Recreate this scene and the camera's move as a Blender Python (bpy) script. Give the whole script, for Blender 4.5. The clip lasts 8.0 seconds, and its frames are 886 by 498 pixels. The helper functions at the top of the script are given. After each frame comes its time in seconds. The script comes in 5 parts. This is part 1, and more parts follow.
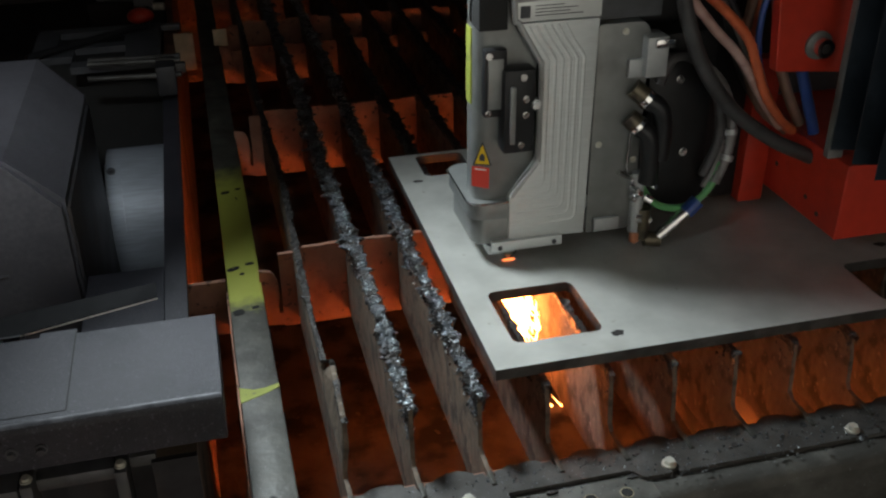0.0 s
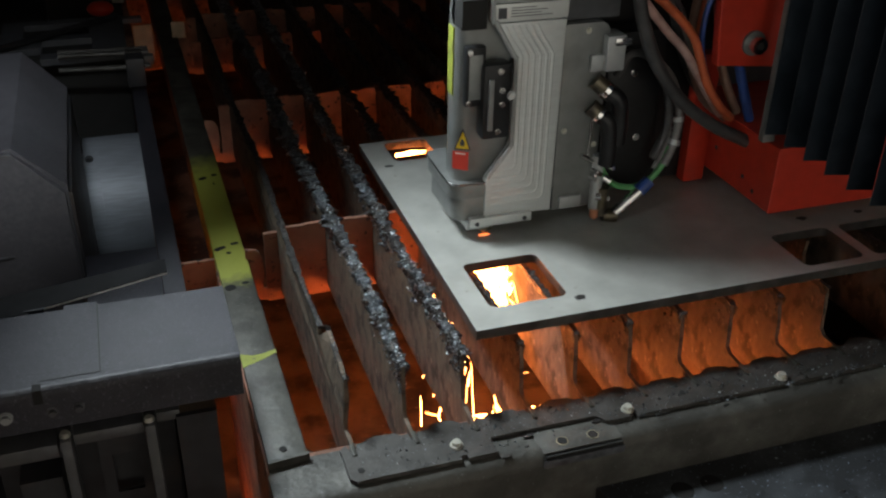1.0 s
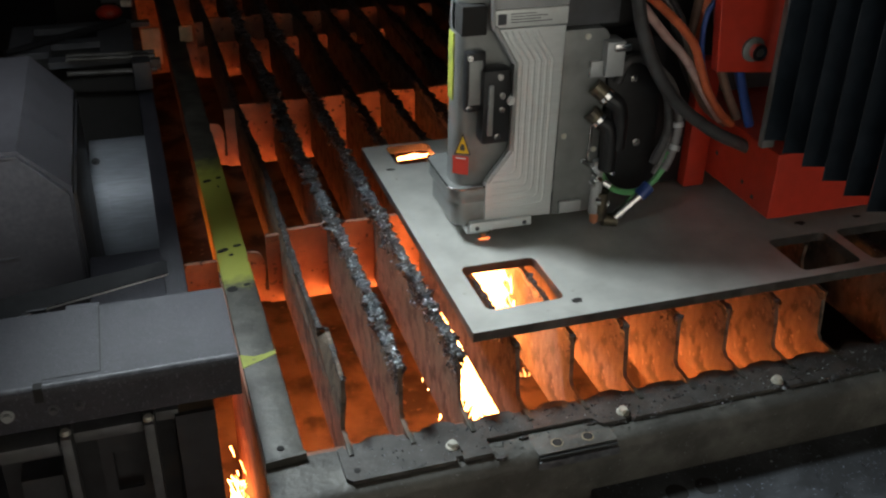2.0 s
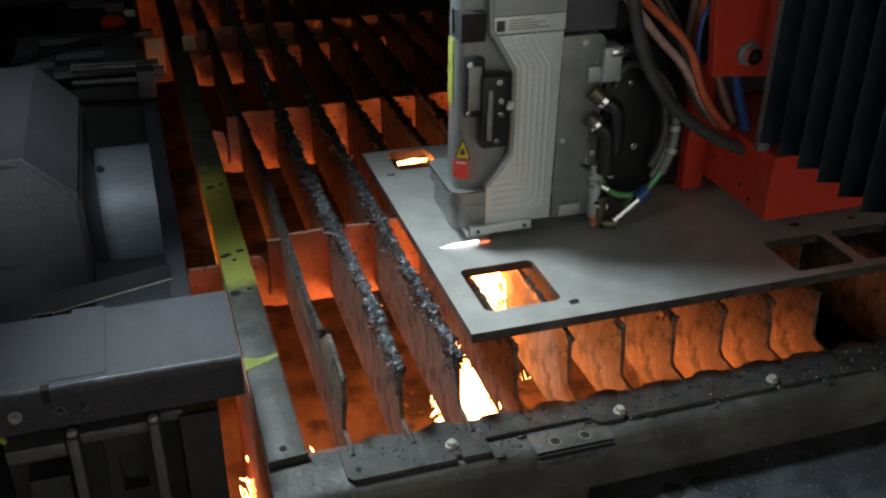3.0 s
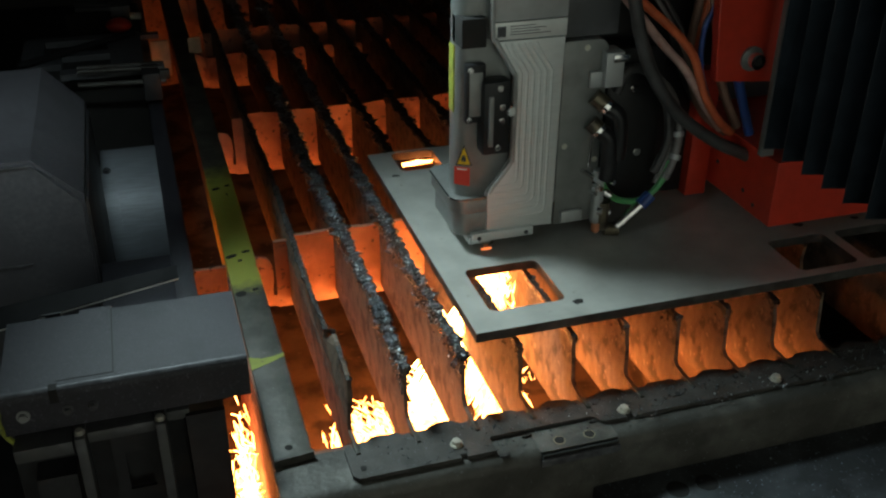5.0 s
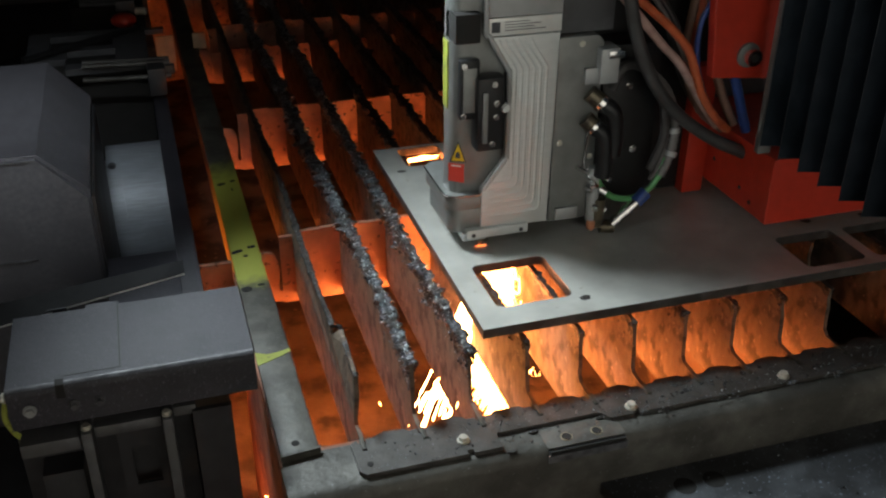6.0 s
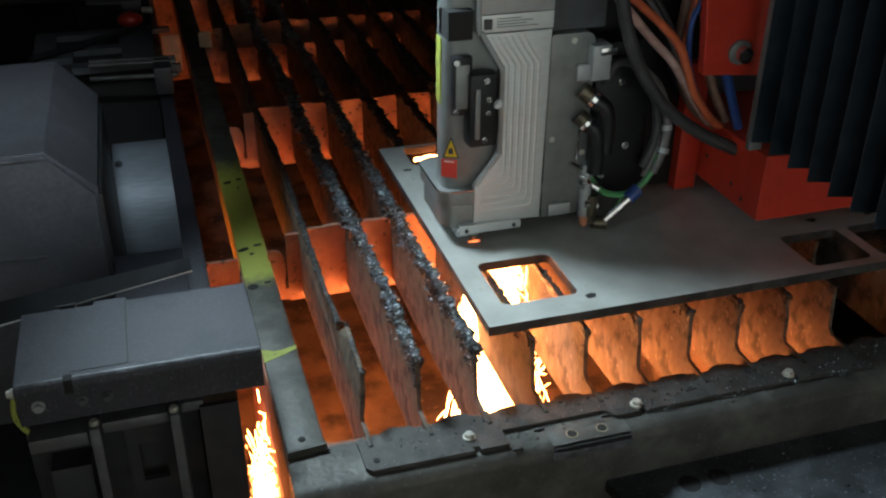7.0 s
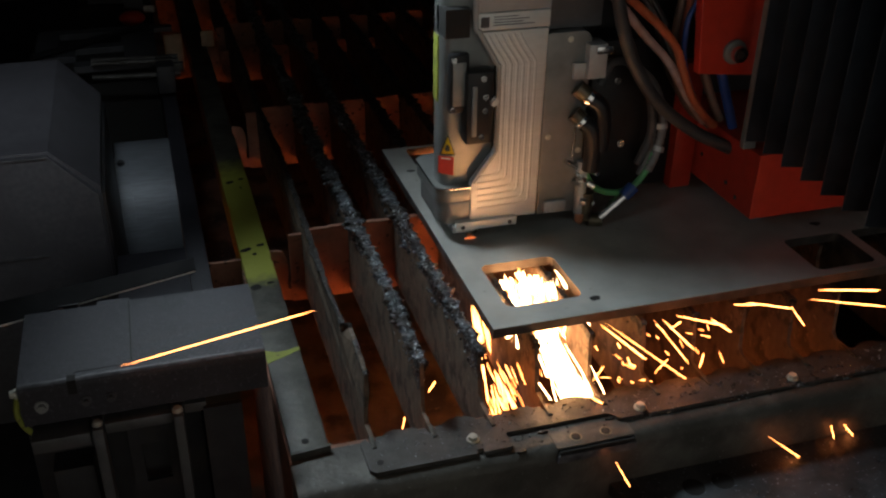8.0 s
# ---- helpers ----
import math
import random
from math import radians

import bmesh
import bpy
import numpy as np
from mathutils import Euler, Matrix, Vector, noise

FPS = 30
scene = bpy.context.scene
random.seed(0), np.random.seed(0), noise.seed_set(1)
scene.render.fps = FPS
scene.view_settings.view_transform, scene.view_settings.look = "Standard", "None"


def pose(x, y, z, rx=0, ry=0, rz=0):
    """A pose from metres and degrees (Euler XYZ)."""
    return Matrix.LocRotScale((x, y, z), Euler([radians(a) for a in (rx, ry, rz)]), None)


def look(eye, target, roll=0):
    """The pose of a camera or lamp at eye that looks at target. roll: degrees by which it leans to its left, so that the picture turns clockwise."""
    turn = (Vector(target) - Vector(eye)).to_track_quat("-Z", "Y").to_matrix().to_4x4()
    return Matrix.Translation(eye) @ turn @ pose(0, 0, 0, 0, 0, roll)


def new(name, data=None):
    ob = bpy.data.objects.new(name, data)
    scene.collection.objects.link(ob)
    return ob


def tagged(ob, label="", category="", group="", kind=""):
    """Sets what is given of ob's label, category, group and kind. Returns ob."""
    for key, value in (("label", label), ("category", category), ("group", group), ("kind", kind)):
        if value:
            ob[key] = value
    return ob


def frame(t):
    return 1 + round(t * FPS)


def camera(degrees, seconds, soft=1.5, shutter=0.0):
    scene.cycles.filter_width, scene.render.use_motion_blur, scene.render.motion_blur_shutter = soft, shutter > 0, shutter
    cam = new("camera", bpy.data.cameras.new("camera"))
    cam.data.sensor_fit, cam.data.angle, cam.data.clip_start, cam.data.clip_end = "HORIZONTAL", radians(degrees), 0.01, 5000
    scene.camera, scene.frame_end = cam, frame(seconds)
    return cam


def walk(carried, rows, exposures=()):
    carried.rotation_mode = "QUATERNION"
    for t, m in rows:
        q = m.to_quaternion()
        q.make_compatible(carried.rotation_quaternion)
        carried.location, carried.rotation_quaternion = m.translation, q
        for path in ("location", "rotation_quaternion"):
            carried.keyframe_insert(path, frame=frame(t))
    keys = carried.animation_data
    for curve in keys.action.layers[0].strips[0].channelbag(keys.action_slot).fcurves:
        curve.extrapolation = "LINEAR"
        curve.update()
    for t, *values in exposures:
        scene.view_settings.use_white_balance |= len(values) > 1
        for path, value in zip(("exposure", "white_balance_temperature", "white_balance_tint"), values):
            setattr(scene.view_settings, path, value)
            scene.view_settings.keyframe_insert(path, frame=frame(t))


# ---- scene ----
cam = camera(48.6, 8.0, soft=2.3)
PATH = [
    (0, (-0.226, -0.713, 0.559), (0.193, 0.983, -0.415), -0.6),
    (0.1, (-0.235, -0.723, 0.566), (0.194, 0.968, -0.411), 0.1),
    (0.2, (-0.246, -0.735, 0.573), (0.216, 0.947, -0.404), 0.4),
    (0.3, (-0.256, -0.743, 0.583), (0.239, 0.922, -0.408), 0.4),
    (0.4, (-0.273, -0.758, 0.587), (0.256, 0.89, -0.415), 0.6),
    (0.5, (-0.289, -0.77, 0.585), (0.265, 0.867, -0.422), 1.1),
    (0.7, (-0.303, -0.783, 0.59), (0.262, 0.84, -0.434), 1.5),
    (1, (-0.316, -0.802, 0.605), (0.249, 0.839, -0.389), 1.2),
    (1.5, (-0.305, -0.809, 0.608), (0.243, 0.839, -0.384), 1.3),
    (3, (-0.305, -0.836, 0.615), (0.233, 0.825, -0.36), 0.6),
    (3.5, (-0.305, -0.839, 0.615), (0.227, 0.826, -0.357), 0.4),
    (4, (-0.305, -0.841, 0.614), (0.229, 0.825, -0.355), 0.5),
    (4.5, (-0.306, -0.843, 0.616), (0.227, 0.824, -0.353), 0.4),
    (6, (-0.311, -0.838, 0.613), (0.213, 0.826, -0.364), 0.4),
    (6.5, (-0.315, -0.841, 0.612), (0.21, 0.825, -0.362), 0.5),
    (7, (-0.315, -0.842, 0.612), (0.202, 0.825, -0.364), 0.4),
    (7.5, (-0.315, -0.84, 0.613), (0.204, 0.826, -0.363), 0.6),
    (8, (-0.321, -0.837, 0.613), (0.2, 0.829, -0.364), 0.8),
]
walk(cam, [(t, look(eye, target, roll)) for t, eye, target, roll in PATH],
     [(0, -0.2, 6500, 10), (0.5, -0.25, 6500, 10), (0.8, -0.3, 6500, 10), (1.0, -0.25, 6500, 10), (1.3, -0.05, 6500, 10), (2.8, -0.1, 6500, 10), (3.0, -0.25, 6250, 8), (3.3, -0.12, 6500, 10),
      (4.0, -0.1, 6500, 10), (4.4, -0.58, 6150, -6), (4.7, -0.88, 6100, -8), (5.8, -0.1, 6500, 9), (6.6, -0.1, 6450, 9), (7.0, -0.12, 5850, 2), (7.2, -0.3, 6200, 8), (7.5, -0.55, 6350, 8), (8, -1.4, 6300, 9)])
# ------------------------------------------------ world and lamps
world = bpy.data.worlds.new("ambient_fill")
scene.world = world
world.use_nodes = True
# even warm fill, enters by the opening added in the front wall
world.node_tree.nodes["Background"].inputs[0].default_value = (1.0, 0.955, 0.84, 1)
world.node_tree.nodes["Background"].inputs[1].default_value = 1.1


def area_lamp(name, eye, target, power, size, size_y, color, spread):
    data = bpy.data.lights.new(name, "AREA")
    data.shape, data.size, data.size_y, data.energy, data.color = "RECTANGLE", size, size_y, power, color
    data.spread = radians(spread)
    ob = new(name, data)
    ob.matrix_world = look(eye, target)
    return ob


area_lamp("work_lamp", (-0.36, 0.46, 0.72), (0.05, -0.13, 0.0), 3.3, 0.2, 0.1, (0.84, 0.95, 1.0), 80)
# two unseen fills, added to brighten the head and the hood with its guard
area_lamp("head_fill", (-0.7, -0.3, 0.6), (0.13, 0.2, 0.24), 0.13, 0.2, 0.12, (0.86, 0.97, 0.98), 44)
area_lamp("left_fill", (-0.42, -0.3, 0.9), (-0.52, 0.66, 0.0), 0.36, 0.12, 0.08, (0.86, 0.95, 1.0), 31)



# ------------------------------------------------ materials
def material(name, color, rough=0.5, metal=0.0, var=0.25, scale=40.0, bump=0.15, spots=None, spot_at=0.62, spot_scale=9.0,
             rough_var=0.15, bump_scale=None, stretch=(1, 1, 1), spec=0.5, coat=0.0, dust=None, dust_at=0.7, dust_scale=420):
    """Base colour varied at two scales, roughness varied, fine relief."""
    m = bpy.data.materials.new(name)
    m.use_nodes = True
    nt = m.node_tree
    nd, ln = nt.nodes, nt.links
    b = nd["Principled BSDF"]
    b.inputs["Metallic"].default_value = metal
    b.inputs["Specular IOR Level"].default_value = spec
    b.inputs["Coat Weight"].default_value = coat
    tc = nd.new("ShaderNodeTexCoord")
    mp = nd.new("ShaderNodeMapping")
    mp.inputs["Scale"].default_value = stretch
    ln.new(tc.outputs["Object"], mp.inputs[0])
    n1 = nd.new("ShaderNodeTexNoise")
    n1.inputs["Scale"].default_value, n1.inputs["Detail"].default_value = scale, 6
    n2 = nd.new("ShaderNodeTexNoise")
    n2.inputs["Scale"].default_value, n2.inputs["Detail"].default_value = spot_scale, 4
    ln.new(mp.outputs[0], n1.inputs["Vector"])
    ln.new(tc.outputs["Object"], n2.inputs["Vector"])
    r1 = nd.new("ShaderNodeValToRGB")
    r1.color_ramp.elements[0].position, r1.color_ramp.elements[1].position = 0.3, 0.72
    r1.color_ramp.elements[0].color = (*[c * (1 - var) for c in color], 1)
    r1.color_ramp.elements[1].color = (*[min(1, c * (1 + var)) for c in color], 1)
    ln.new(n1.outputs["Fac"], r1.inputs[0])
    out = r1.outputs[0]
    if spots:
        r2 = nd.new("ShaderNodeValToRGB")
        r2.color_ramp.elements[0].position, r2.color_ramp.elements[1].position = spot_at - 0.06, spot_at + 0.06
        ln.new(n2.outputs["Fac"], r2.inputs[0])
        mx = nd.new("ShaderNodeMix")
        mx.data_type = "RGBA"
        ln.new(r2.outputs[0], mx.inputs["Factor"])
        ln.new(out, mx.inputs["A"])
        mx.inputs["B"].default_value = (*spots, 1)
        out = mx.outputs["Result"]
    if dust:                                                  # fine specks
        n4 = nd.new("ShaderNodeTexNoise")
        n4.inputs["Scale"].default_value, n4.inputs["Detail"].default_value = dust_scale, 2
        ln.new(tc.outputs["Object"], n4.inputs["Vector"])
        r4 = nd.new("ShaderNodeValToRGB")
        r4.color_ramp.elements[0].position, r4.color_ramp.elements[1].position = dust_at - 0.03, dust_at + 0.03
        ln.new(n4.outputs["Fac"], r4.inputs[0])
        mx = nd.new("ShaderNodeMix")
        mx.data_type = "RGBA"
        ln.new(r4.outputs[0], mx.inputs["Factor"])
        ln.new(out, mx.inputs["A"])
        mx.inputs["B"].default_value = (*dust, 1)
        out = mx.outputs["Result"]
    ln.new(out, b.inputs["Base Color"])
    mr = nd.new("ShaderNodeMapRange")
    mr.inputs["To Min"].default_value, mr.inputs["To Max"].default_value = max(0.03, rough - rough_var), min(1, rough + rough_var)
    ln.new(n2.outputs["Fac"], mr.inputs["Value"])
    ln.new(mr.outputs[0], b.inputs["Roughness"])
    if bump:
        bp = nd.new("ShaderNodeBump")
        bp.inputs["Strength"].default_value, bp.inputs["Distance"].default_value = bump, 0.004
        if bump_scale:
            n3 = nd.new("ShaderNodeTexNoise")
            n3.inputs["Scale"].default_value, n3.inputs["Detail"].default_value = bump_scale, 5
            ln.new(mp.outputs[0], n3.inputs["Vector"])
            ln.new(n3.outputs["Fac"], bp.inputs["Height"])
        else:
            ln.new(n1.outputs["Fac"], bp.inputs["Height"])
        ln.new(bp.outputs[0], b.inputs["Normal"])
    return m


def glow(name, color, strength):
    m = bpy.data.materials.new(name)
    m.use_nodes = True
    nd = m.node_tree.nodes
    nd.clear()
    e, o = nd.new("ShaderNodeEmission"), nd.new("ShaderNodeOutputMaterial")
    e.inputs[0].default_value, e.inputs[1].default_value = (*color, 1), strength
    m.node_tree.links.new(e.outputs[0], o.inputs[0])
    return m


M_PLATE = material("sheet_steel", (0.54, 0.535, 0.495), 0.45, 0.4, 0.13, 24, 0.06, (0.42, 0.41, 0.37), 0.58, 7, 0.1, 300, dust=(0.4, 0.38, 0.33), dust_at=0.75, dust_scale=70)
M_CUT = material("cut_edge_steel", (0.065, 0.06, 0.055), 0.55, 0.3, 0.4, 45, 0.25, (0.035, 0.031, 0.028), 0.56, 25)
M_SLAT = material("rusty_slat_steel", (0.118, 0.088, 0.063), 0.8, 0.0, 0.33, 60, 0.3, (0.05, 0.038, 0.028), 0.57, 40, 0.15, 150, stretch=(1, 1, 0.6), dust=(0.19, 0.15, 0.115), dust_at=0.68, dust_scale=130)
M_SLAG = material("slag_crust", (0.095, 0.105, 0.115), 0.32, 0.5, 0.65, 240, 0.8, (0.042, 0.038, 0.035), 0.52, 45, 0.22, dust=(0.54, 0.6, 0.63), dust_at=0.645, dust_scale=260)
M_BURR = material("burnt_slag", (0.034, 0.03, 0.027), 0.5, 0.3, 0.6, 200, 0.7, (0.018, 0.015, 0.013), 0.55, 50, 0.2, dust=(0.4, 0.43, 0.46), dust_at=0.71, dust_scale=330)
M_CROSS = material("scorched_plate_steel", (0.3, 0.15, 0.1), 0.85, 0.0, 0.4, 18, 0.3, (0.19, 0.095, 0.065), 0.56, 13, 0.1, 90, dust=(0.08, 0.05, 0.04), dust_at=0.66, dust_scale=90)
M_TRAY = material("sooty_tray", (0.12, 0.084, 0.056), 0.85, 0.0, 0.4, 12, 0.4, (0.034, 0.025, 0.019), 0.53, 11, 0.1, 60, dust=(0.13, 0.095, 0.07), dust_at=0.68, dust_scale=60)
M_RAIL = material("dusty_rail_steel", (0.066, 0.062, 0.057), 0.52, 0.3, 0.4, 45, 0.15, (0.042, 0.037, 0.032), 0.56, 17, 0.18, 160, dust=(0.3, 0.33, 0.38), dust_at=0.72, dust_scale=380)
M_BEAM = material("dusty_beam_steel", (0.1, 0.096, 0.085), 0.55, 0.15, 0.4, 30, 0.35, (0.058, 0.055, 0.048), 0.53, 12, 0.18, 140, dust=(0.22, 0.23, 0.24), dust_at=0.72, dust_scale=340)
M_LEDGE = material("blue_grey_ledge_steel", (0.072, 0.077, 0.084), 0.5, 0.2, 0.45, 26, 0.4, (0.04, 0.042, 0.045), 0.52, 14, 0.2, 120, dust=(0.26, 0.31, 0.38), dust_at=0.69, dust_scale=260)
M_BAR = material("ground_steel_bar", (0.064, 0.061, 0.05), 0.52, 0.3, 0.4, 40, 0.2, (0.036, 0.032, 0.026), 0.57, 19, 0.15, 130, dust=(0.15, 0.15, 0.135), dust_at=0.71)
M_YEL = material("yellow_paint", (0.3, 0.33, 0.055), 0.5, 0.0, 0.15, 30, 0.12, (0.17, 0.18, 0.05), 0.6, 30, 0.1, dust=(0.12, 0.11, 0.06), dust_at=0.68, dust_scale=150)


def sprayed(m, color, ranges):
    """Lays sprayed paint over a material, between stretches of the object's y with soft, uneven ends."""
    nd, ln = m.node_tree.nodes, m.node_tree.links
    b = nd["Principled BSDF"]
    under = b.inputs["Base Color"].links[0].from_socket
    tc, sp, no = nd.new("ShaderNodeTexCoord"), nd.new("ShaderNodeSeparateXYZ"), nd.new("ShaderNodeTexNoise")
    no.inputs["Scale"].default_value, no.inputs["Detail"].default_value = 55, 5
    ln.new(tc.outputs["Object"], sp.inputs[0]), ln.new(tc.outputs["Object"], no.inputs["Vector"])
    shift = nd.new("ShaderNodeMath")
    shift.operation, shift.inputs[1].default_value = "MULTIPLY_ADD", 0.07
    ln.new(no.outputs["Fac"], shift.inputs[0]), ln.new(sp.outputs["Y"], shift.inputs[2])
    up, down, both = nd.new("ShaderNodeMapRange"), nd.new("ShaderNodeMapRange"), nd.new("ShaderNodeMath")
    up.inputs["From Min"].default_value, up.inputs["From Max"].default_value = ranges[0], ranges[1]
    down.inputs["From Min"].default_value, down.inputs["From Max"].default_value = ranges[3], ranges[2]
    both.operation = "MULTIPLY"
    ln.new(shift.outputs[0], up.inputs["Value"]), ln.new(shift.outputs[0], down.inputs["Value"])
    ln.new(up.outputs[0], both.inputs[0]), ln.new(down.outputs[0], both.inputs[1])
    mx = nd.new("ShaderNodeMix")
    mx.data_type = "RGBA"
    mx.inputs["B"].default_value = (*color, 1)
    ln.new(both.outputs[0], mx.inputs["Factor"]), ln.new(under, mx.inputs["A"]), ln.new(mx.outputs["Result"], b.inputs["Base Color"])
    return m


M_BAR_PAINT = sprayed(material("painted_steel_bar", (0.064, 0.061, 0.05), 0.52, 0.15, 0.4, 40, 0.2, (0.036, 0.032, 0.026), 0.57, 19, 0.15, 130, dust=(0.15, 0.15, 0.135), dust_at=0.71), (0.38, 0.4, 0.07), (0.325, 0.36, 0.675, 0.755))
M_COVER = material("grey_powder_coat", (0.032, 0.0306, 0.0385), 0.5, 0.0, 0.2, 180, 0.3, (0.021, 0.0212, 0.0275), 0.58, 14, 0.06, 800, dust=(0.11, 0.11, 0.13), dust_at=0.66, dust_scale=450)
M_HOOD = material("hood_powder_coat", (0.08, 0.078, 0.088), 0.5, 0.0, 0.2, 160, 0.3, (0.066, 0.063, 0.071), 0.58, 9, bump_scale=700, dust=(0.1, 0.1, 0.11), dust_at=0.7, dust_scale=450)
M_DARK = material("dark_painted_steel", (0.026, 0.026, 0.029), 0.5, 0.1, 0.3, 40, 0.2, (0.05, 0.04, 0.035), 0.62, 12)
M_SILVER = material("brushed_sheet", (0.095, 0.098, 0.105), 0.5, 0.2, 0.15, 30, 0.08, (0.065, 0.066, 0.07), 0.58, 9, 0.1, stretch=(1, 12, 12))
M_GUARD = material("guard_sheet_steel", (0.19, 0.205, 0.23), 0.55, 0.2, 0.15, 30, 0.08, (0.15, 0.16, 0.18), 0.58, 9, 0.1, stretch=(1, 12, 12))
M_RIM = material("dusty_hole_rim", (0.3, 0.26, 0.17), 0.5, 0.2, 0.3, 80, 0.1)
M_ALU = material("machined_aluminium", (0.62, 0.64, 0.625), 0.4, 0.35, 0.06, 60, 0.04, None, stretch=(1, 1, 12))
M_COLUMN = material("grey_column_metal", (0.225, 0.23, 0.222), 0.42, 0.5, 0.1, 60, 0.05, (0.16, 0.16, 0.155), 0.64, 12)
M_ALU2 = material("anodised_aluminium", (0.38, 0.39, 0.385), 0.45, 0.4, 0.1, 60, 0.05, (0.32, 0.32, 0.31), 0.64, 12)
M_CHROME = material("bright_metal", (0.75, 0.75, 0.74), 0.2, 1.0, 0.1, 50, 0.02)
M_BRASS = material("brass", (0.13, 0.11, 0.075), 0.4, 0.7, 0.3, 60, 0.05, (0.06, 0.05, 0.04), 0.55, 60)
M_ZINC = material("zinc_bolt", (0.62, 0.6, 0.52), 0.38, 0.5, 0.2, 90, 0.1)
M_COPPER = material("copper_cap", (0.62, 0.25, 0.14), 0.4, 0.6, 0.15, 60, 0.05)
M_RED = material("red_paint", (0.5, 0.035, 0.016), 0.42, 0.0, 0.1, 60, 0.06, (0.4, 0.03, 0.015), 0.66, 9, bump_scale=400, coat=0.2)
M_BLACK = material("black_plastic", (0.011, 0.011, 0.012), 0.42, 0.0, 0.3, 50, 0.05, spec=0.35)
M_RUBBER = material("black_rubber_hose", (0.045, 0.043, 0.043), 0.5, 0.0, 0.25, 60, 0.06, (0.03, 0.028, 0.028), 0.58, 40)
M_BELLOWS = material("dark_blue_bellows_cloth", (0.022, 0.029, 0.038), 0.8, 0.0, 0.3, 30, 0.2, (0.011, 0.0155, 0.021), 0.58, 10, bump_scale=700, spec=0.12, dust=(0.03, 0.033, 0.04), dust_at=0.71)
# near-black; on holes, slots and gaps it paints the shade inside
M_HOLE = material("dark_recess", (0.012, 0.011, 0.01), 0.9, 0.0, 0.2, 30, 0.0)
M_CLAMP = material("worn_clamp_steel", (0.1, 0.1, 0.106), 0.45, 0.3, 0.35, 50, 0.2, (0.1, 0.1, 0.1), 0.56, 20)
M_STRIP = material("matt_dark_strip", (0.014, 0.014, 0.015), 0.8, 0.0, 0.3, 40, 0.1, (0.01, 0.01, 0.011), 0.55, 20, 0.1, spec=0.12)
# pale grey that paints edge highlights; one cover screw shares it
M_EDGE = material("highlight_grey", (0.13, 0.13, 0.14), 0.36, 0.4, 0.5, 70, 0.1, (0.07, 0.07, 0.075), 0.56, 40)
M_JAW = material("grey_jaw_paint", (0.065, 0.066, 0.072), 0.5, 0.1, 0.2, 60, 0.1, (0.07, 0.07, 0.075), 0.58, 14)
# paler than the cross plates: the spark light on it is in the colour
M_TAN = material("spark_lit_tan", (0.6, 0.47, 0.32), 0.7, 0.1, 0.2, 40, 0.1, (0.36, 0.25, 0.15), 0.6, 12)
M_PINK = material("pale_pink_conduit", (0.5, 0.33, 0.29), 0.45, 0.0, 0.2, 60, 0.05, (0.35, 0.2, 0.17), 0.6, 40)
M_LABEL = material("silver_type_label", (0.6, 0.61, 0.585), 0.4, 0.3, 0.05, 60, 0.02)
M_WHITE = material("white_label", (0.72, 0.74, 0.72), 0.45, 0.0, 0.04, 40, 0.0)
M_INK = material("label_ink", (0.05, 0.05, 0.055), 0.6, 0.0, 0.1, 40, 0.0)
M_SIGN_Y = material("sign_yellow", (0.75, 0.5, 0.02), 0.4, 0.0, 0.06, 40, 0.0)
M_SIGN_R = material("sign_red", (0.65, 0.06, 0.04), 0.4, 0.0, 0.06, 40, 0.0)
M_ORANGE = material("orange_conduit", (0.55, 0.12, 0.045), 0.42, 0.0, 0.2, 60, 0.05, (0.36, 0.08, 0.035), 0.6, 30)
M_GREYCAB = material("grey_conduit", (0.15, 0.14, 0.135), 0.5, 0.0, 0.25, 60, 0.05, (0.08, 0.07, 0.065), 0.6, 40)
M_BROWN = material("brown_conduit", (0.19, 0.11, 0.08), 0.5, 0.0, 0.2, 60, 0.05)
M_BLUE = material("blue_air_tube", (0.025, 0.06, 0.22), 0.35, 0.0, 0.15, 60, 0.02)
M_GREEN = material("green_air_tube", (0.1, 0.3, 0.11), 0.35, 0.0, 0.15, 60, 0.02)
M_WALL = material("cabin_wall_paint", (0.06, 0.06, 0.065), 0.6, 0.0, 0.2, 8, 0.1)
M_SPARK = glow("white_hot_sparks", (1.0, 0.265, 0.065), 46.0)
M_EMBER = glow("cooling_sparks", (1.0, 0.24, 0.05), 26.0)
M_FLASH = glow("white_hot_burst", (1.0, 0.5, 0.2), 60.0)
M_JET = glow("molten_jet", (1.0, 0.36, 0.1), 80.0)



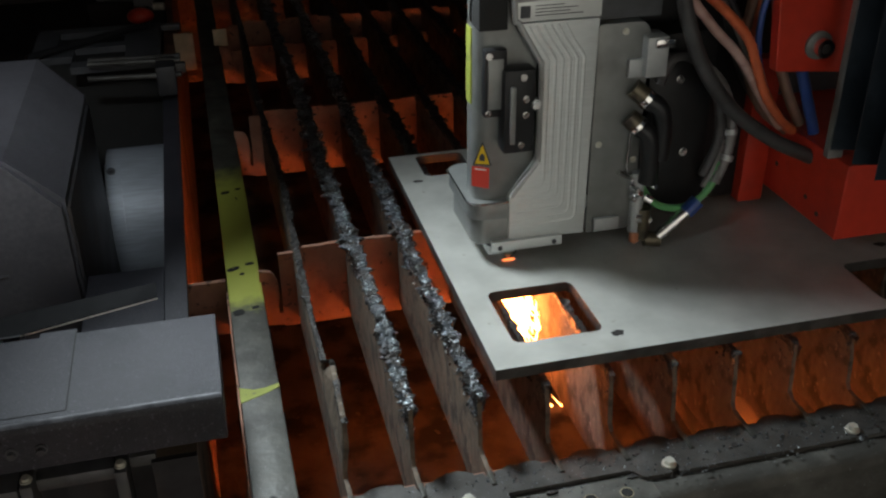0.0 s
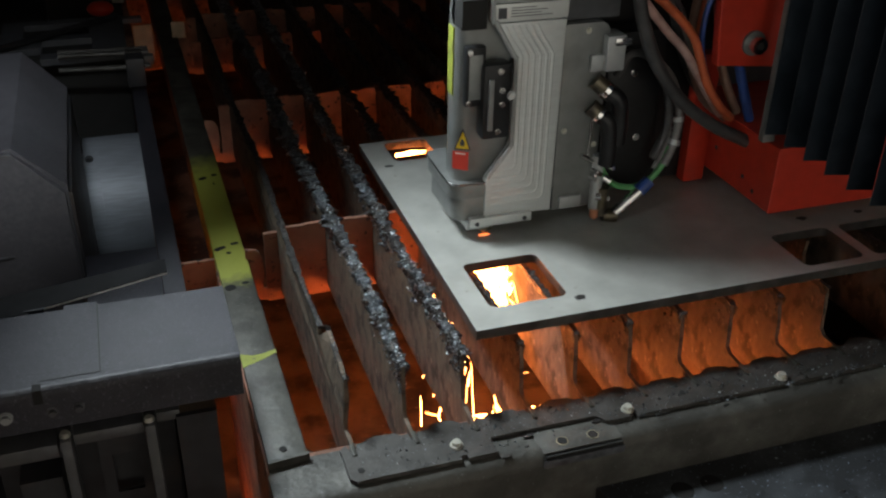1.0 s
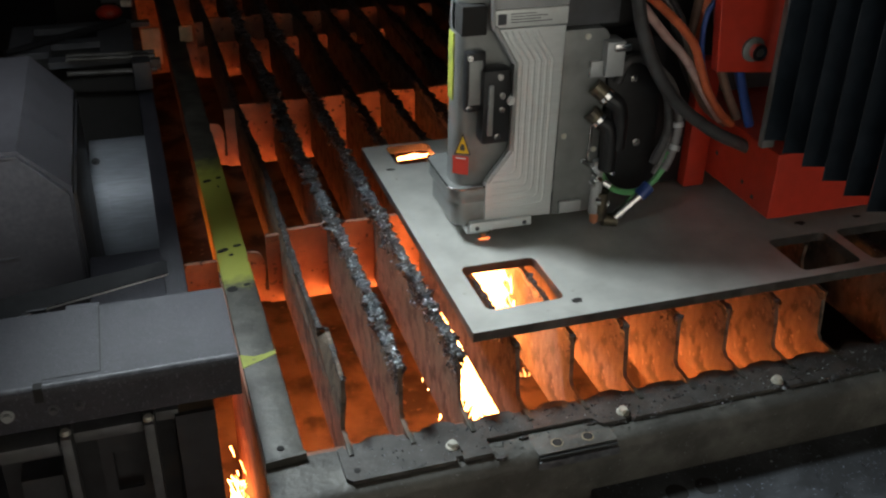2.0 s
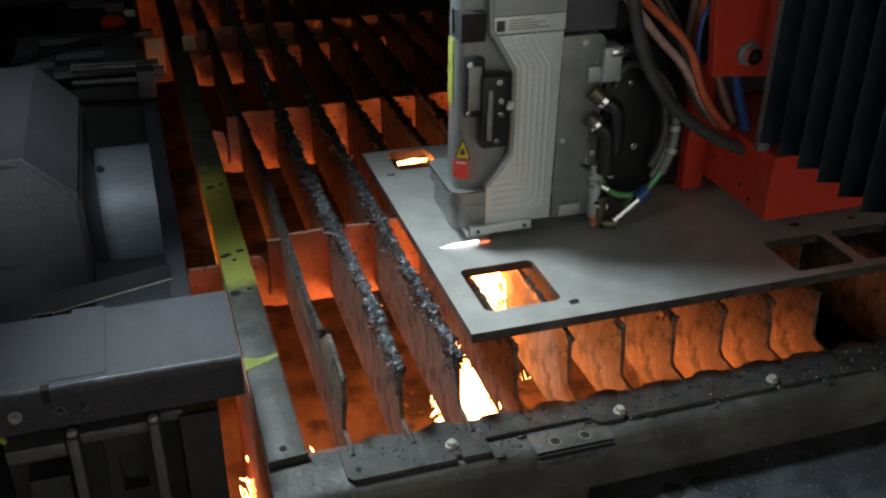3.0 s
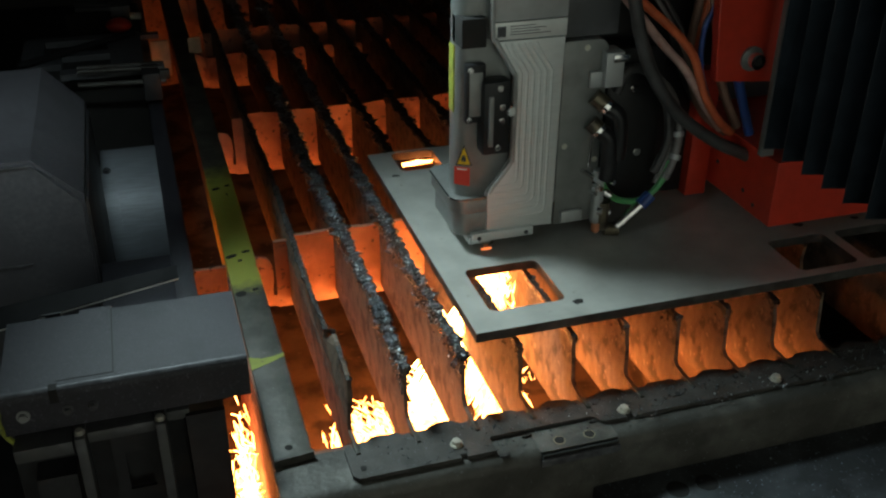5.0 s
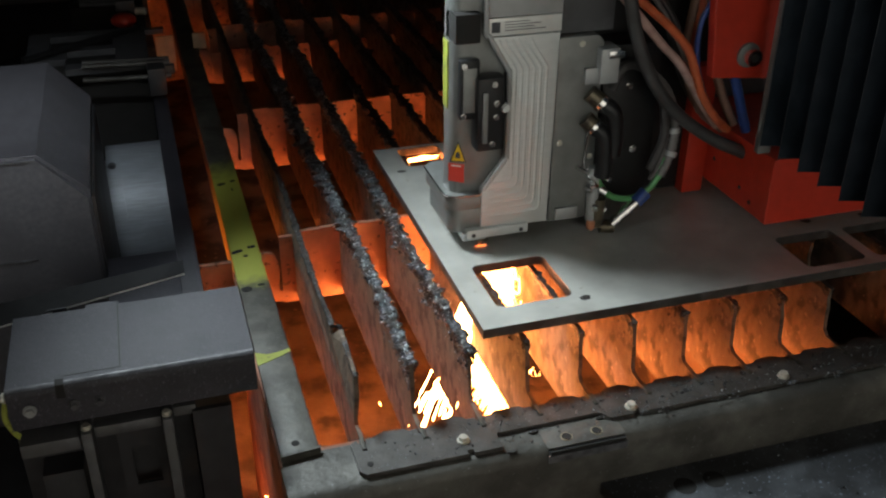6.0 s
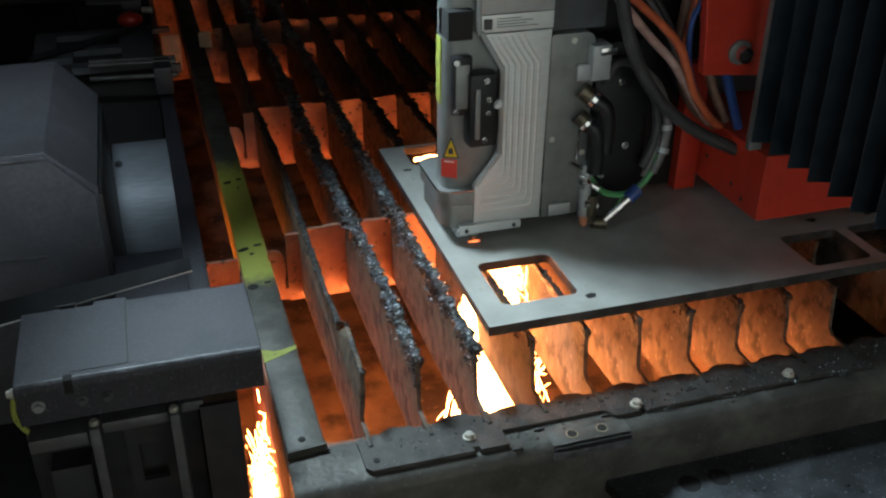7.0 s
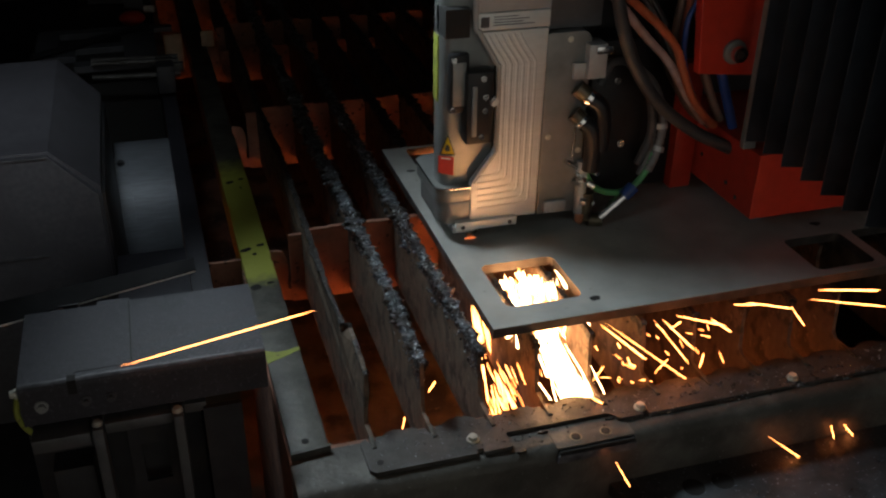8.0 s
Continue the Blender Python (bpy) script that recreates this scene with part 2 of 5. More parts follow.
def soft_glow(name, color, strength, size):
    """Glowing gas, densest in its middle and gone at its rim."""
    m = glow(name, color, strength)
    nd, ln = m.node_tree.nodes, m.node_tree.links
    tc, mp, gr, ml = nd.new("ShaderNodeTexCoord"), nd.new("ShaderNodeMapping"), nd.new("ShaderNodeTexGradient"), nd.new("ShaderNodeMath")
    mp.inputs["Scale"].default_value, gr.gradient_type = [1 / c for c in size], "QUADRATIC_SPHERE"
    ml.operation, ml.inputs[1].default_value = "MULTIPLY", 0.35
    tr, mx = nd.new("ShaderNodeBsdfTransparent"), nd.new("ShaderNodeMixShader")
    out = [n for n in nd if n.type == "OUTPUT_MATERIAL"][0]
    em = [n for n in nd if n.type == "EMISSION"][0]
    ln.new(tc.outputs["Object"], mp.inputs[0]), ln.new(mp.outputs[0], gr.inputs[0]), ln.new(gr.outputs["Fac"], ml.inputs[0])
    ln.new(ml.outputs[0], mx.inputs[0]), ln.new(tr.outputs[0], mx.inputs[1]), ln.new(em.outputs[0], mx.inputs[2]), ln.new(mx.outputs[0], out.inputs[0])
    return m


M_HAZE = soft_glow("blue_gas_glow", (0.45, 0.7, 1.0), 6.0, (0.062, 0.019, 1.0))

# ------------------------------------------------ building helpers
ORIGIN = {}


def thing(name, at, label, category, group="", kind=""):
    ob = new(name)
    ob.empty_display_size = 0.02
    ob.location = at
    ORIGIN[ob.name] = Vector(at)
    return tagged(ob, label, category, group, kind)


def finish(bm, smooth=True):
    bmesh.ops.recalc_face_normals(bm, faces=bm.faces)
    if smooth:
        for f in bm.faces:
            f.smooth = True
        for e in bm.edges:
            if len(e.link_faces) == 2 and e.calc_face_angle(0) > 0.6:
                e.smooth = False
            elif len(e.link_faces) != 2:
                e.smooth = False


def part(name, bm, mats, parent=None, label="", smooth=True):
    """Links a bmesh in world coordinates as one mesh under parent."""
    finish(bm, smooth)
    o = ORIGIN[parent.name] if parent else Vector((0, 0, 0))
    if o.length:
        bmesh.ops.translate(bm, verts=bm.verts, vec=-o)
    me = bpy.data.meshes.new(name)
    bm.to_mesh(me)
    bm.free()
    for m in (mats if isinstance(mats, (list, tuple)) else [mats]):
        me.materials.append(m)
    ob = new(name, me)
    if parent:
        ob.parent = parent
    ORIGIN[ob.name] = o
    if label:
        tagged(ob, label)
    return ob


def single(name, bm, mats, label, category, group="", kind="", smooth=True):
    return tagged(part(name, bm, mats, None, "", smooth), label, category, group, kind)


def B(bm, x0, x1, y0, y1, z0, z1, bevel=0.0, mi=0, segments=2):
    vs = [bm.verts.new((x, y, z)) for x in (x0, x1) for y in (y0, y1) for z in (z0, z1)]
    fs = [bm.faces.new([vs[i] for i in q]) for q in ((0, 1, 3, 2), (4, 6, 7, 5), (0, 4, 5, 1), (2, 3, 7, 6), (0, 2, 6, 4), (1, 5, 7, 3))]
    for f in fs:
        f.material_index = mi
    if bevel:
        es = {e for f in fs for e in f.edges}
        bmesh.ops.recalc_face_normals(bm, faces=fs)
        r = bmesh.ops.bevel(bm, geom=list(es), offset=bevel, segments=segments, affect="EDGES", profile=0.6)
        for f in r["faces"]:
            f.material_index = mi
    return bm


def box(*a, **k):
    return B(bmesh.new(), *a, **k)


def prism(bm, pts, axis, a, b, bevel=0.0, mi=0):
    """Polygon pts in the plane across axis, from a to b along it. axis x: pts are (y, z); y: (x, z); z: (x, y)."""
    def at(p, d):
        return {"x": (d, p[0], p[1]), "y": (p[0], d, p[1]), "z": (p[0], p[1], d)}[axis]
    lo, hi = [bm.verts.new(at(p, a)) for p in pts], [bm.verts.new(at(p, b)) for p in pts]
    n = len(pts)
    fs = [bm.faces.new(lo[::-1]), bm.faces.new(hi)]
    fs += [bm.faces.new((lo[i], lo[(i + 1) % n], hi[(i + 1) % n], hi[i])) for i in range(n)]
    for f in fs:
        f.material_index = mi
    if bevel:
        bmesh.ops.recalc_face_normals(bm, faces=fs)
        es = list({e for f in fs[:2] for e in f.edges})
        r = bmesh.ops.bevel(bm, geom=es, offset=bevel, segments=2, affect="EDGES", profile=0.6)
        for f in r["faces"]:
            f.material_index = mi
    return bm


def rod(bm, p, q, r, r2=None, n=12, mi=0, hexa=False):
    """A capped cylinder or cone from p to q."""
    p, q = Vector(p), Vector(q)
    r2 = r if r2 is None else r2
    n = 6 if hexa else n
    turn = (q - p).to_track_quat("Z", "Y")
    rings = []
    for c, s in ((p, r), (q, r2)):
        rings.append([bm.verts.new(c + turn @ Vector((s * math.cos(2 * math.pi * i / n), s * math.sin(2 * math.pi * i / n), 0))) for i in range(n)])
    fs = [bm.faces.new(rings[0][::-1]), bm.faces.new(rings[1])]
    fs += [bm.faces.new((rings[0][i], rings[0][(i + 1) % n], rings[1][(i + 1) % n], rings[1][i])) for i in range(n)]
    for f in fs:
        f.material_index = mi
    return bm


def spline(pts, steps=8):
    pts = [Vector(p) for p in pts]
    pts = [pts[0] * 2 - pts[1]] + pts + [pts[-1] * 2 - pts[-2]]
    out = []
    for i in range(1, len(pts) - 2):
        a, b, c, d = pts[i - 1:i + 3]
        for k in range(steps):
            t = k / steps
            out.append(0.5 * (2 * b + (c - a) * t + (2 * a - 5 * b + 4 * c - d) * t * t + (3 * b - 3 * c + d - a) * t ** 3))
    out.append(pts[-2])
    return out


def tube(bm, pts, r, n=10, steps=8, mi=0, rings=0.0):
    """A hose along a smooth line through pts; rings: depth of corrugation."""
    line = spline(pts, steps)
    prev, up = None, Vector((0.3, 0.2, 1))
    for i, p in enumerate(line):
        d = (line[min(i + 1, len(line) - 1)] - line[max(i - 1, 0)]).normalized()
        u = d.cross(up).normalized()
        v = u.cross(d)
        rr = r * (1 - rings * (i % 2))
        ring = [bm.verts.new(p + rr * (u * math.cos(2 * math.pi * k / n) + v * math.sin(2 * math.pi * k / n))) for k in range(n)]
        if prev:
            for k in range(n):
                f = bm.faces.new((prev[k], prev[(k + 1) % n], ring[(k + 1) % n], ring[k]))
                f.material_index = mi
        else:
            bm.faces.new(ring[::-1]).material_index = mi
        prev = ring
    bm.faces.new(prev).material_index = mi
    return bm


def screw(bm, at, axis, r=0.005, h=0.004, mi=0, hexa=False, washer=True, dark=False):
    """A screw head standing on a face, with a washer and a recess."""
    at, d = Vector(at), Vector(axis).normalized()
    if washer:
        rod(bm, at, at + d * h * 0.3, r * 1.35, n=14, mi=mi)
    rod(bm, at + d * h * 0.3, at + d * h, r, r * 0.93, n=12, mi=mi, hexa=hexa)
    if not hexa:
        rod(bm, at + d * h * 0.99, at + d * (h * 1.02), r * (0.62 if dark else 0.5), n=6, mi=mi + dark)
    return bm


def pierced(x0, x1, y0, y1, z0, z1, holes, mi_side=1):
    """A plate with rectangular holes through it, cut on a grid; holes: (x0, x1, y0, y1)."""
    bm = bmesh.new()
    xs = sorted({x0, x1, *[h[0] for h in holes], *[h[1] for h in holes]})
    ys = sorted({y0, y1, *[h[2] for h in holes], *[h[3] for h in holes]})
    keep = {}
    for i in range(len(xs) - 1):
        for j in range(len(ys) - 1):
            cx, cy = (xs[i] + xs[i + 1]) / 2, (ys[j] + ys[j + 1]) / 2
            keep[i, j] = not any(h[0] < cx < h[1] and h[2] < cy < h[3] for h in holes)
    vt = {}

    def v(i, j, z):
        if (i, j, z) not in vt:
            vt[i, j, z] = bm.verts.new((xs[i], ys[j], z))
        return vt[i, j, z]
    for (i, j), ok in keep.items():
        if not ok:
            continue
        bm.faces.new((v(i, j, z1), v(i + 1, j, z1), v(i + 1, j + 1, z1), v(i, j + 1, z1)))
        bm.faces.new((v(i, j, z0), v(i, j + 1, z0), v(i + 1, j + 1, z0), v(i + 1, j, z0)))
        for (di, dj), (a, b) in {(-1, 0): ((0, 0), (0, 1)), (1, 0): ((1, 1), (1, 0)), (0, -1): ((1, 0), (0, 0)), (0, 1): ((0, 1), (1, 1))}.items():
            if not keep.get((i + di, j + dj), False):
                f = bm.faces.new((v(i + a[0], j + a[1], z0), v(i + b[0], j + b[1], z0), v(i + b[0], j + b[1], z1), v(i + a[0], j + a[1], z1)))
                f.material_index = mi_side
    return bm


# ------------------------------------------------ cabin shell and tray
PITCH, X0 = 0.0657, -0.1505


def build_shell():
    def wall(name, *b):
        return single(name, box(*b), M_WALL, "dark painted sheet-steel wall of the machine cabin", "wall", kind="structure")
    wall("wall_north", -1.6, 2.2, 2.7, 2.75, -1.3, 2.0)
    # unseen front wall; its opening is added so the world fill gets in
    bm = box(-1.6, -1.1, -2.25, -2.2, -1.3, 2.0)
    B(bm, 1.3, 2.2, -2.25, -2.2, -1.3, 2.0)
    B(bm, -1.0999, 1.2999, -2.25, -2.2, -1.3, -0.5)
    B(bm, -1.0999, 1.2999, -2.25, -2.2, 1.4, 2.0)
    single("wall_south", bm, M_WALL, "unseen dark cabin wall with an opening added for fill light", "wall", kind="structure")
    wall("wall_west", -1.65, -1.6, -2.2, 2.7, -1.3, 2.0)
    wall("wall_east", 2.2, 2.25, -2.2, 2.7, -1.3, 2.0)
    single("ceiling", box(-1.65, 2.25, -2.25, 2.75, 2.0, 2.05), M_WALL, "dark cabin ceiling", "ceiling", kind="structure")
    single("floor", box(-1.65, 2.25, -2.25, 2.75, -1.35, -1.3), M_TRAY, "dark sooty workshop floor under the machine", "floor", kind="structure")


def build_tray():
    bm = bmesh.new()
    # floor of the tray, uneven with slag dust
    nx, ny = 40, 60
    rows = []
    for j in range(ny + 1):
        rows.append([bm.verts.new((-0.31 + 1.9 * i / nx, -0.07 + 2.4 * j / ny, -0.47 + 0.012 * noise.noise(Vector((i * 0.4, j * 0.5, 0))))) for i in range(nx + 1)])
    for j in range(ny):
        for i in range(nx):
            bm.faces.new((rows[j][i], rows[j][i + 1], rows[j + 1][i + 1], rows[j + 1][i]))
    single("tray_floor", bm, M_TRAY, "rust-brown sooty floor of the slag tray below the slats", "tray floor", kind="structure")
    single("tray_wall_west", box(-0.314, -0.277, -0.014, 0.124, -0.5, -0.012), M_TRAY, "rust-brown inner side wall of the slag tray", "tray wall", kind="structure")
    # thin dark sheet that covers the front end of the paler wall
    single("tray_wall_facing", box(-0.316, -0.2775, -0.0205, -0.0145, -0.5, -0.012), M_DARK, "thin dark sheet over the front end of the slag tray wall", "tray post", kind="structure")
    single("chute_floor", box(-0.2765, -0.2385, -0.6, -0.07, -0.49, -0.48), M_TRAY, "sooty floor of the side chute", "chute floor", kind="structure")
    single("chute_wall", box(-0.2385, -0.2365, -0.06, 0.345, -0.5, -0.07), M_CROSS, "rust-brown wall of the side chute beside the bar", "chute wall", kind="structure")
    single("tray_wall_east", box(1.6, 1.612, -0.075, 2.35, -0.5, -0.1), M_CROSS, "rust-brown inner side wall of the slag tray", "tray wall", kind="structure")
    # added wall, keeps the spark light off the slats on the right
    single("tray_light_block", box(0.4545, 0.4605, -0.037, 2.33, -0.499, -0.128), M_TRAY, "added wall in the slag tray that blocks spark light", "tray wall", kind="structure")
    single("tray_wall_north", box(-0.31, 1.6, 2.34, 2.352, -0.5, -0.03), M_CROSS, "rust-brown back wall of the slag tray", "tray wall", kind="structure")


def build_cross_plates():
    for y, foot, top, ear in ((0.355, -0.137, -0.026, -0.06), (0.825, -0.137, -0.024, 0), (1.295, -0.135, -0.058, 0), (1.36, -0.115, -0.024, 0), (1.765, -0.125, -0.024, 0), (2.12, -0.137, -0.024, 0)):
        bm = box(-0.171, 1.58, y, y + 0.006, foot, top - 0.006)
        for i in range(0, 26):                             # uneven burnt teeth between the slats
            x = X0 + PITCH * i
            nick = 0.004 * noise.noise(Vector((i * 3.1, y * 9, 0)))
            B(bm, x + 0.0045, x + PITCH * 0.55, y, y + 0.006, top - 0.0059, top + nick)
            B(bm, x + PITCH * 0.5501, x + PITCH - 0.0045, y, y + 0.006, top - 0.0059, top - nick * 0.7)
        # hooked tongue at the side bar, parted from the plate by a bent slot
        prism(bm, [(-0.197, foot + 0.004), (-0.176, foot + 0.003), (-0.176, -0.105), (-0.1735, -0.09), (-0.175, -0.07), (-0.179, -0.06), (-0.183, -0.0555), (-0.19, -0.054), (-0.197, -0.053)], "y", y + 0.0005, y + 0.0055)
        B(bm, -0.1765, -0.1705, y + 0.001, y + 0.005, foot + 0.002, foot + 0.02)
        if ear:
            B(bm, -0.287, -0.238, y, y + 0.006, foot, ear)
        single("cross_plate", bm, M_CROSS, "scorched rust-brown cross plate carrying the slats", "cross plate", group="cross plates under the slats", smooth=False)

    # end plates coloured as if the sparks lit them
    single("end_plate", box(-0.286, -0.247, 1.352, 1.357, -0.115, -0.035, bevel=0.0008), M_TAN, "end plate beside the side bar, spark light painted as pale tan", "end plate")
    single("end_plate", box(-0.206, -0.178, 1.352, 1.357, -0.069, -0.034, bevel=0.0008), M_TAN, "small end plate beside the side bar, spark light painted as pale tan", "end plate")


# ------------------------------------------------ slats
def bent(y):
    """How far the torn front end of the first slat is bent sideways."""
    return 0.0 if y > 0.08 else 0.0036 + 0.055 * max(y, 0.0)


def build_slat(k, y0):
    rnd = random.Random(100 + k)
    x = X0 + PITCH * k
    y1, n = 2.32, 150
    ob = thing("support_slat", (x, y0, -0.125), {0: "thin rusty support slat with a chipped upper edge", 1: "steel support slat thickly crusted with blue-grey slag",
               2: "steel support slat thickly crusted with blue-grey slag"}.get(k, "rusty steel support slat with burnt slag along its edge"), "slat", group="slats of the cutting table")
    top, bot = [], []
    for i in range(n + 1):
        u = i / n
        y = y0 + (y1 - y0) * u ** 1.35
        amp = 0.004 if k else 0.0025
        z = -0.004 - amp + amp * 1.6 * noise.noise(Vector((y * 38, k * 7.3, 0))) + 0.003 * noise.noise(Vector((y * 120, k * 3.1, 5)))
        if 0.02 < y < 0.5 and k >= 3:
            z = min(z, -0.001)
        if k == 0 and 0.076 < y < 0.09:
            z -= 0.012
        top.append((y, min(z, 0.0005 if k < 3 else -0.001)))
    u = 0.004 * (k * 7 % 5 - 2) / 2
    pts = [(-0.052, -0.0725), (-0.052, -0.067), (-0.024, -0.066), (-0.019 + u / 2, -0.06), (-0.0165 + u / 2, -0.03)]
    pts = pts + top + [(y1, -0.125), (-0.034, -0.125), (-0.036, -0.078)] if y0 < 0 else [(y0 + 0.004, -0.125), (y0 - 0.006, -0.07), (y0 + 0.003, -0.04)] + top + [(y1, -0.125)]
    bm = bmesh.new()
    th = 0.0022
    lean = [0.004 * noise.noise(Vector((p[0] * 3, k * 2.7, 9))) + (bent(p[0]) if k == 0 and p[0] < 0.2 and p[1] > -0.035 else 0.0) for p in pts]
    lo = [bm.verts.new((x - th + l, p[0], p[1])) for p, l in zip(pts, lean)]
    hi = [bm.verts.new((x + th + l, p[0], p[1])) for p, l in zip(pts, lean)]
    m = len(pts)
    a, b = bm.faces.new(lo[::-1]), bm.faces.new(hi)
    for i in range(m):
        bm.faces.new((lo[i], lo[(i + 1) % m], hi[(i + 1) % m], hi[i]))
    bm.normal_update()
    bmesh.ops.triangulate(bm, faces=[a, b], ngon_method="EAR_CLIP")
    part("blade", bm, M_SLAT, ob, smooth=False)
    # slag crust: a broken skin over the upper edge with lumps on it
    bm = bmesh.new()
    grit = noise.noise
    fat = {0: 0.0011, 1: 0.0062, 2: 0.0062}.get(k, 0.0024 if k < 12 else 0.0018)
    deep = {0: 0.01, 1: 0.03, 2: 0.03}.get(k, 0.022)
    ny = {1: 760, 2: 760, 0: 420}.get(k, 420 if k < 10 else 220)
    m, prev = (13 if k in (1, 2) else 9), None
    for i in range(ny + 1):
        y = y0 - 0.004 + (y1 - 0.1 - y0) * (i / ny) ** 1.5
        clump = 0.45 + 0.9 * abs(grit(Vector((y * 14, k * 5.0, 2)))) + 0.5 * abs(grit(Vector((y * 47, k * 5.0, 7))))
        front = (1.25 if y < 0.3 else 1.55) if k in (1, 2) else 3.4 if y > 0.52 else 2.5 if k == 0 and y > 0.2 else 1.0
        ring = []
        for a in range(m):
            s = 2 * a / (m - 1) - 1
            f = max(0.0, abs(s) - 0.3) / 0.7                  # 0 on top, 1 at the lower rim
            n3 = 0.6 * grit(Vector((y * 62, s * 2, k * 4.0 + 3))) + grit(Vector((y * 130, s * 3, k * 4.0))) + 0.8 * grit(Vector((y * 330, s * 7, k * 4.0 + 9)))
            t = fat * clump * front * max(0.05, (1 - 0.82 * f) * (0.75 + 1.5 * n3))
            lean = 0.004 * grit(Vector((y * 3, k * 2.7, 9))) + (bent(y) if k == 0 else 0)
            dz = deep * clump * f * (0.8 + 0.5 * grit(Vector((y * 60, (s > 0) * 5, k * 2.0))))
            zt = -0.0035 + (0.0045 * n3 * clump if f == 0 else 0) * (1 if fat > 0.004 else 0.5) - (0.004 if k == 0 and y < 0.078 else 0)
            if k > 2 and y < 0.53:
                zt = min(zt, -0.0012)
            ring.append(bm.verts.new((x + lean + (min(1, abs(s) / 0.3) * (th + t) + 0.0002) * (1 if s > 0 else -1 if s < 0 else 0), y, zt - dz)))
        if prev:
            for a in range(m - 1):
                bm.faces.new((prev[a], prev[a + 1], ring[a + 1], ring[a]))
        prev = ring
    for i in range({0: 60, 1: 1500, 2: 1500}.get(k, 420 if k < 10 else 150)):
        y = y0 + (2.1 - y0) * rnd.random() ** 1.9
        thick = 0.35 + 0.65 * abs(grit(Vector((y * 16, k * 5.0, 2))) * 1.8)
        side = -1 if rnd.random() < 0.7 else 1
        f = rnd.random() ** 1.6
        s = (0.0008 + 0.0068 * rnd.random() ** 2.4) * thick * (1 if k in (1, 2) else 0.55)
        lean = 0.004 * grit(Vector((y * 3, k * 2.7, 9))) + (bent(y) if k == 0 else 0)
        dx = side * (th + fat * thick * (1 - f) * rnd.uniform(0.2, 1.2))
        z = -0.003 - deep * f * 1.25 - (0.004 if k == 0 and y < 0.078 else 0)
        if k > 2 and y < 0.53:
            z = min(z, -0.0015 - s * 1.8)
        c = Vector((x + lean + dx, y, z))
        q = Euler((rnd.uniform(0, 6), rnd.uniform(0, 6), rnd.uniform(0, 6))).to_matrix()
        vs = [bm.verts.new(c + q @ (Vector(d) * s * rnd.uniform(0.5, 1.3))) for d in ((1, 0, 0), (-1, 0, 0), (0, 1.4, 0), (0, -1.4, 0), (0, 0, 1), (0, 0, -1))]
        for t in ((0, 2, 4), (2, 1, 4), (1, 3, 4), (3, 0, 4), (2, 0, 5), (1, 2, 5), (3, 1, 5), (0, 3, 5)):
            bm.faces.new([vs[j] for j in t])
    o = part("slag", bm, M_SLAG if k in (1, 2) else M_BURR, ob, "blue-grey crust of slag lumps" if k in (1, 2) else "dark burnt slag drips", smooth=False)
    tagged(o, kind="stuff")
    if y0 > 0:
        return ob
    # hooked foot resting in the rail
    bm = box(x - 0.0025, x + 0.0025, -0.064, -0.046, -0.0725, -0.066, bevel=0.0008)
    part("foot", bm, M_BAR, ob, "worn hooked end of the slat")
    return ob


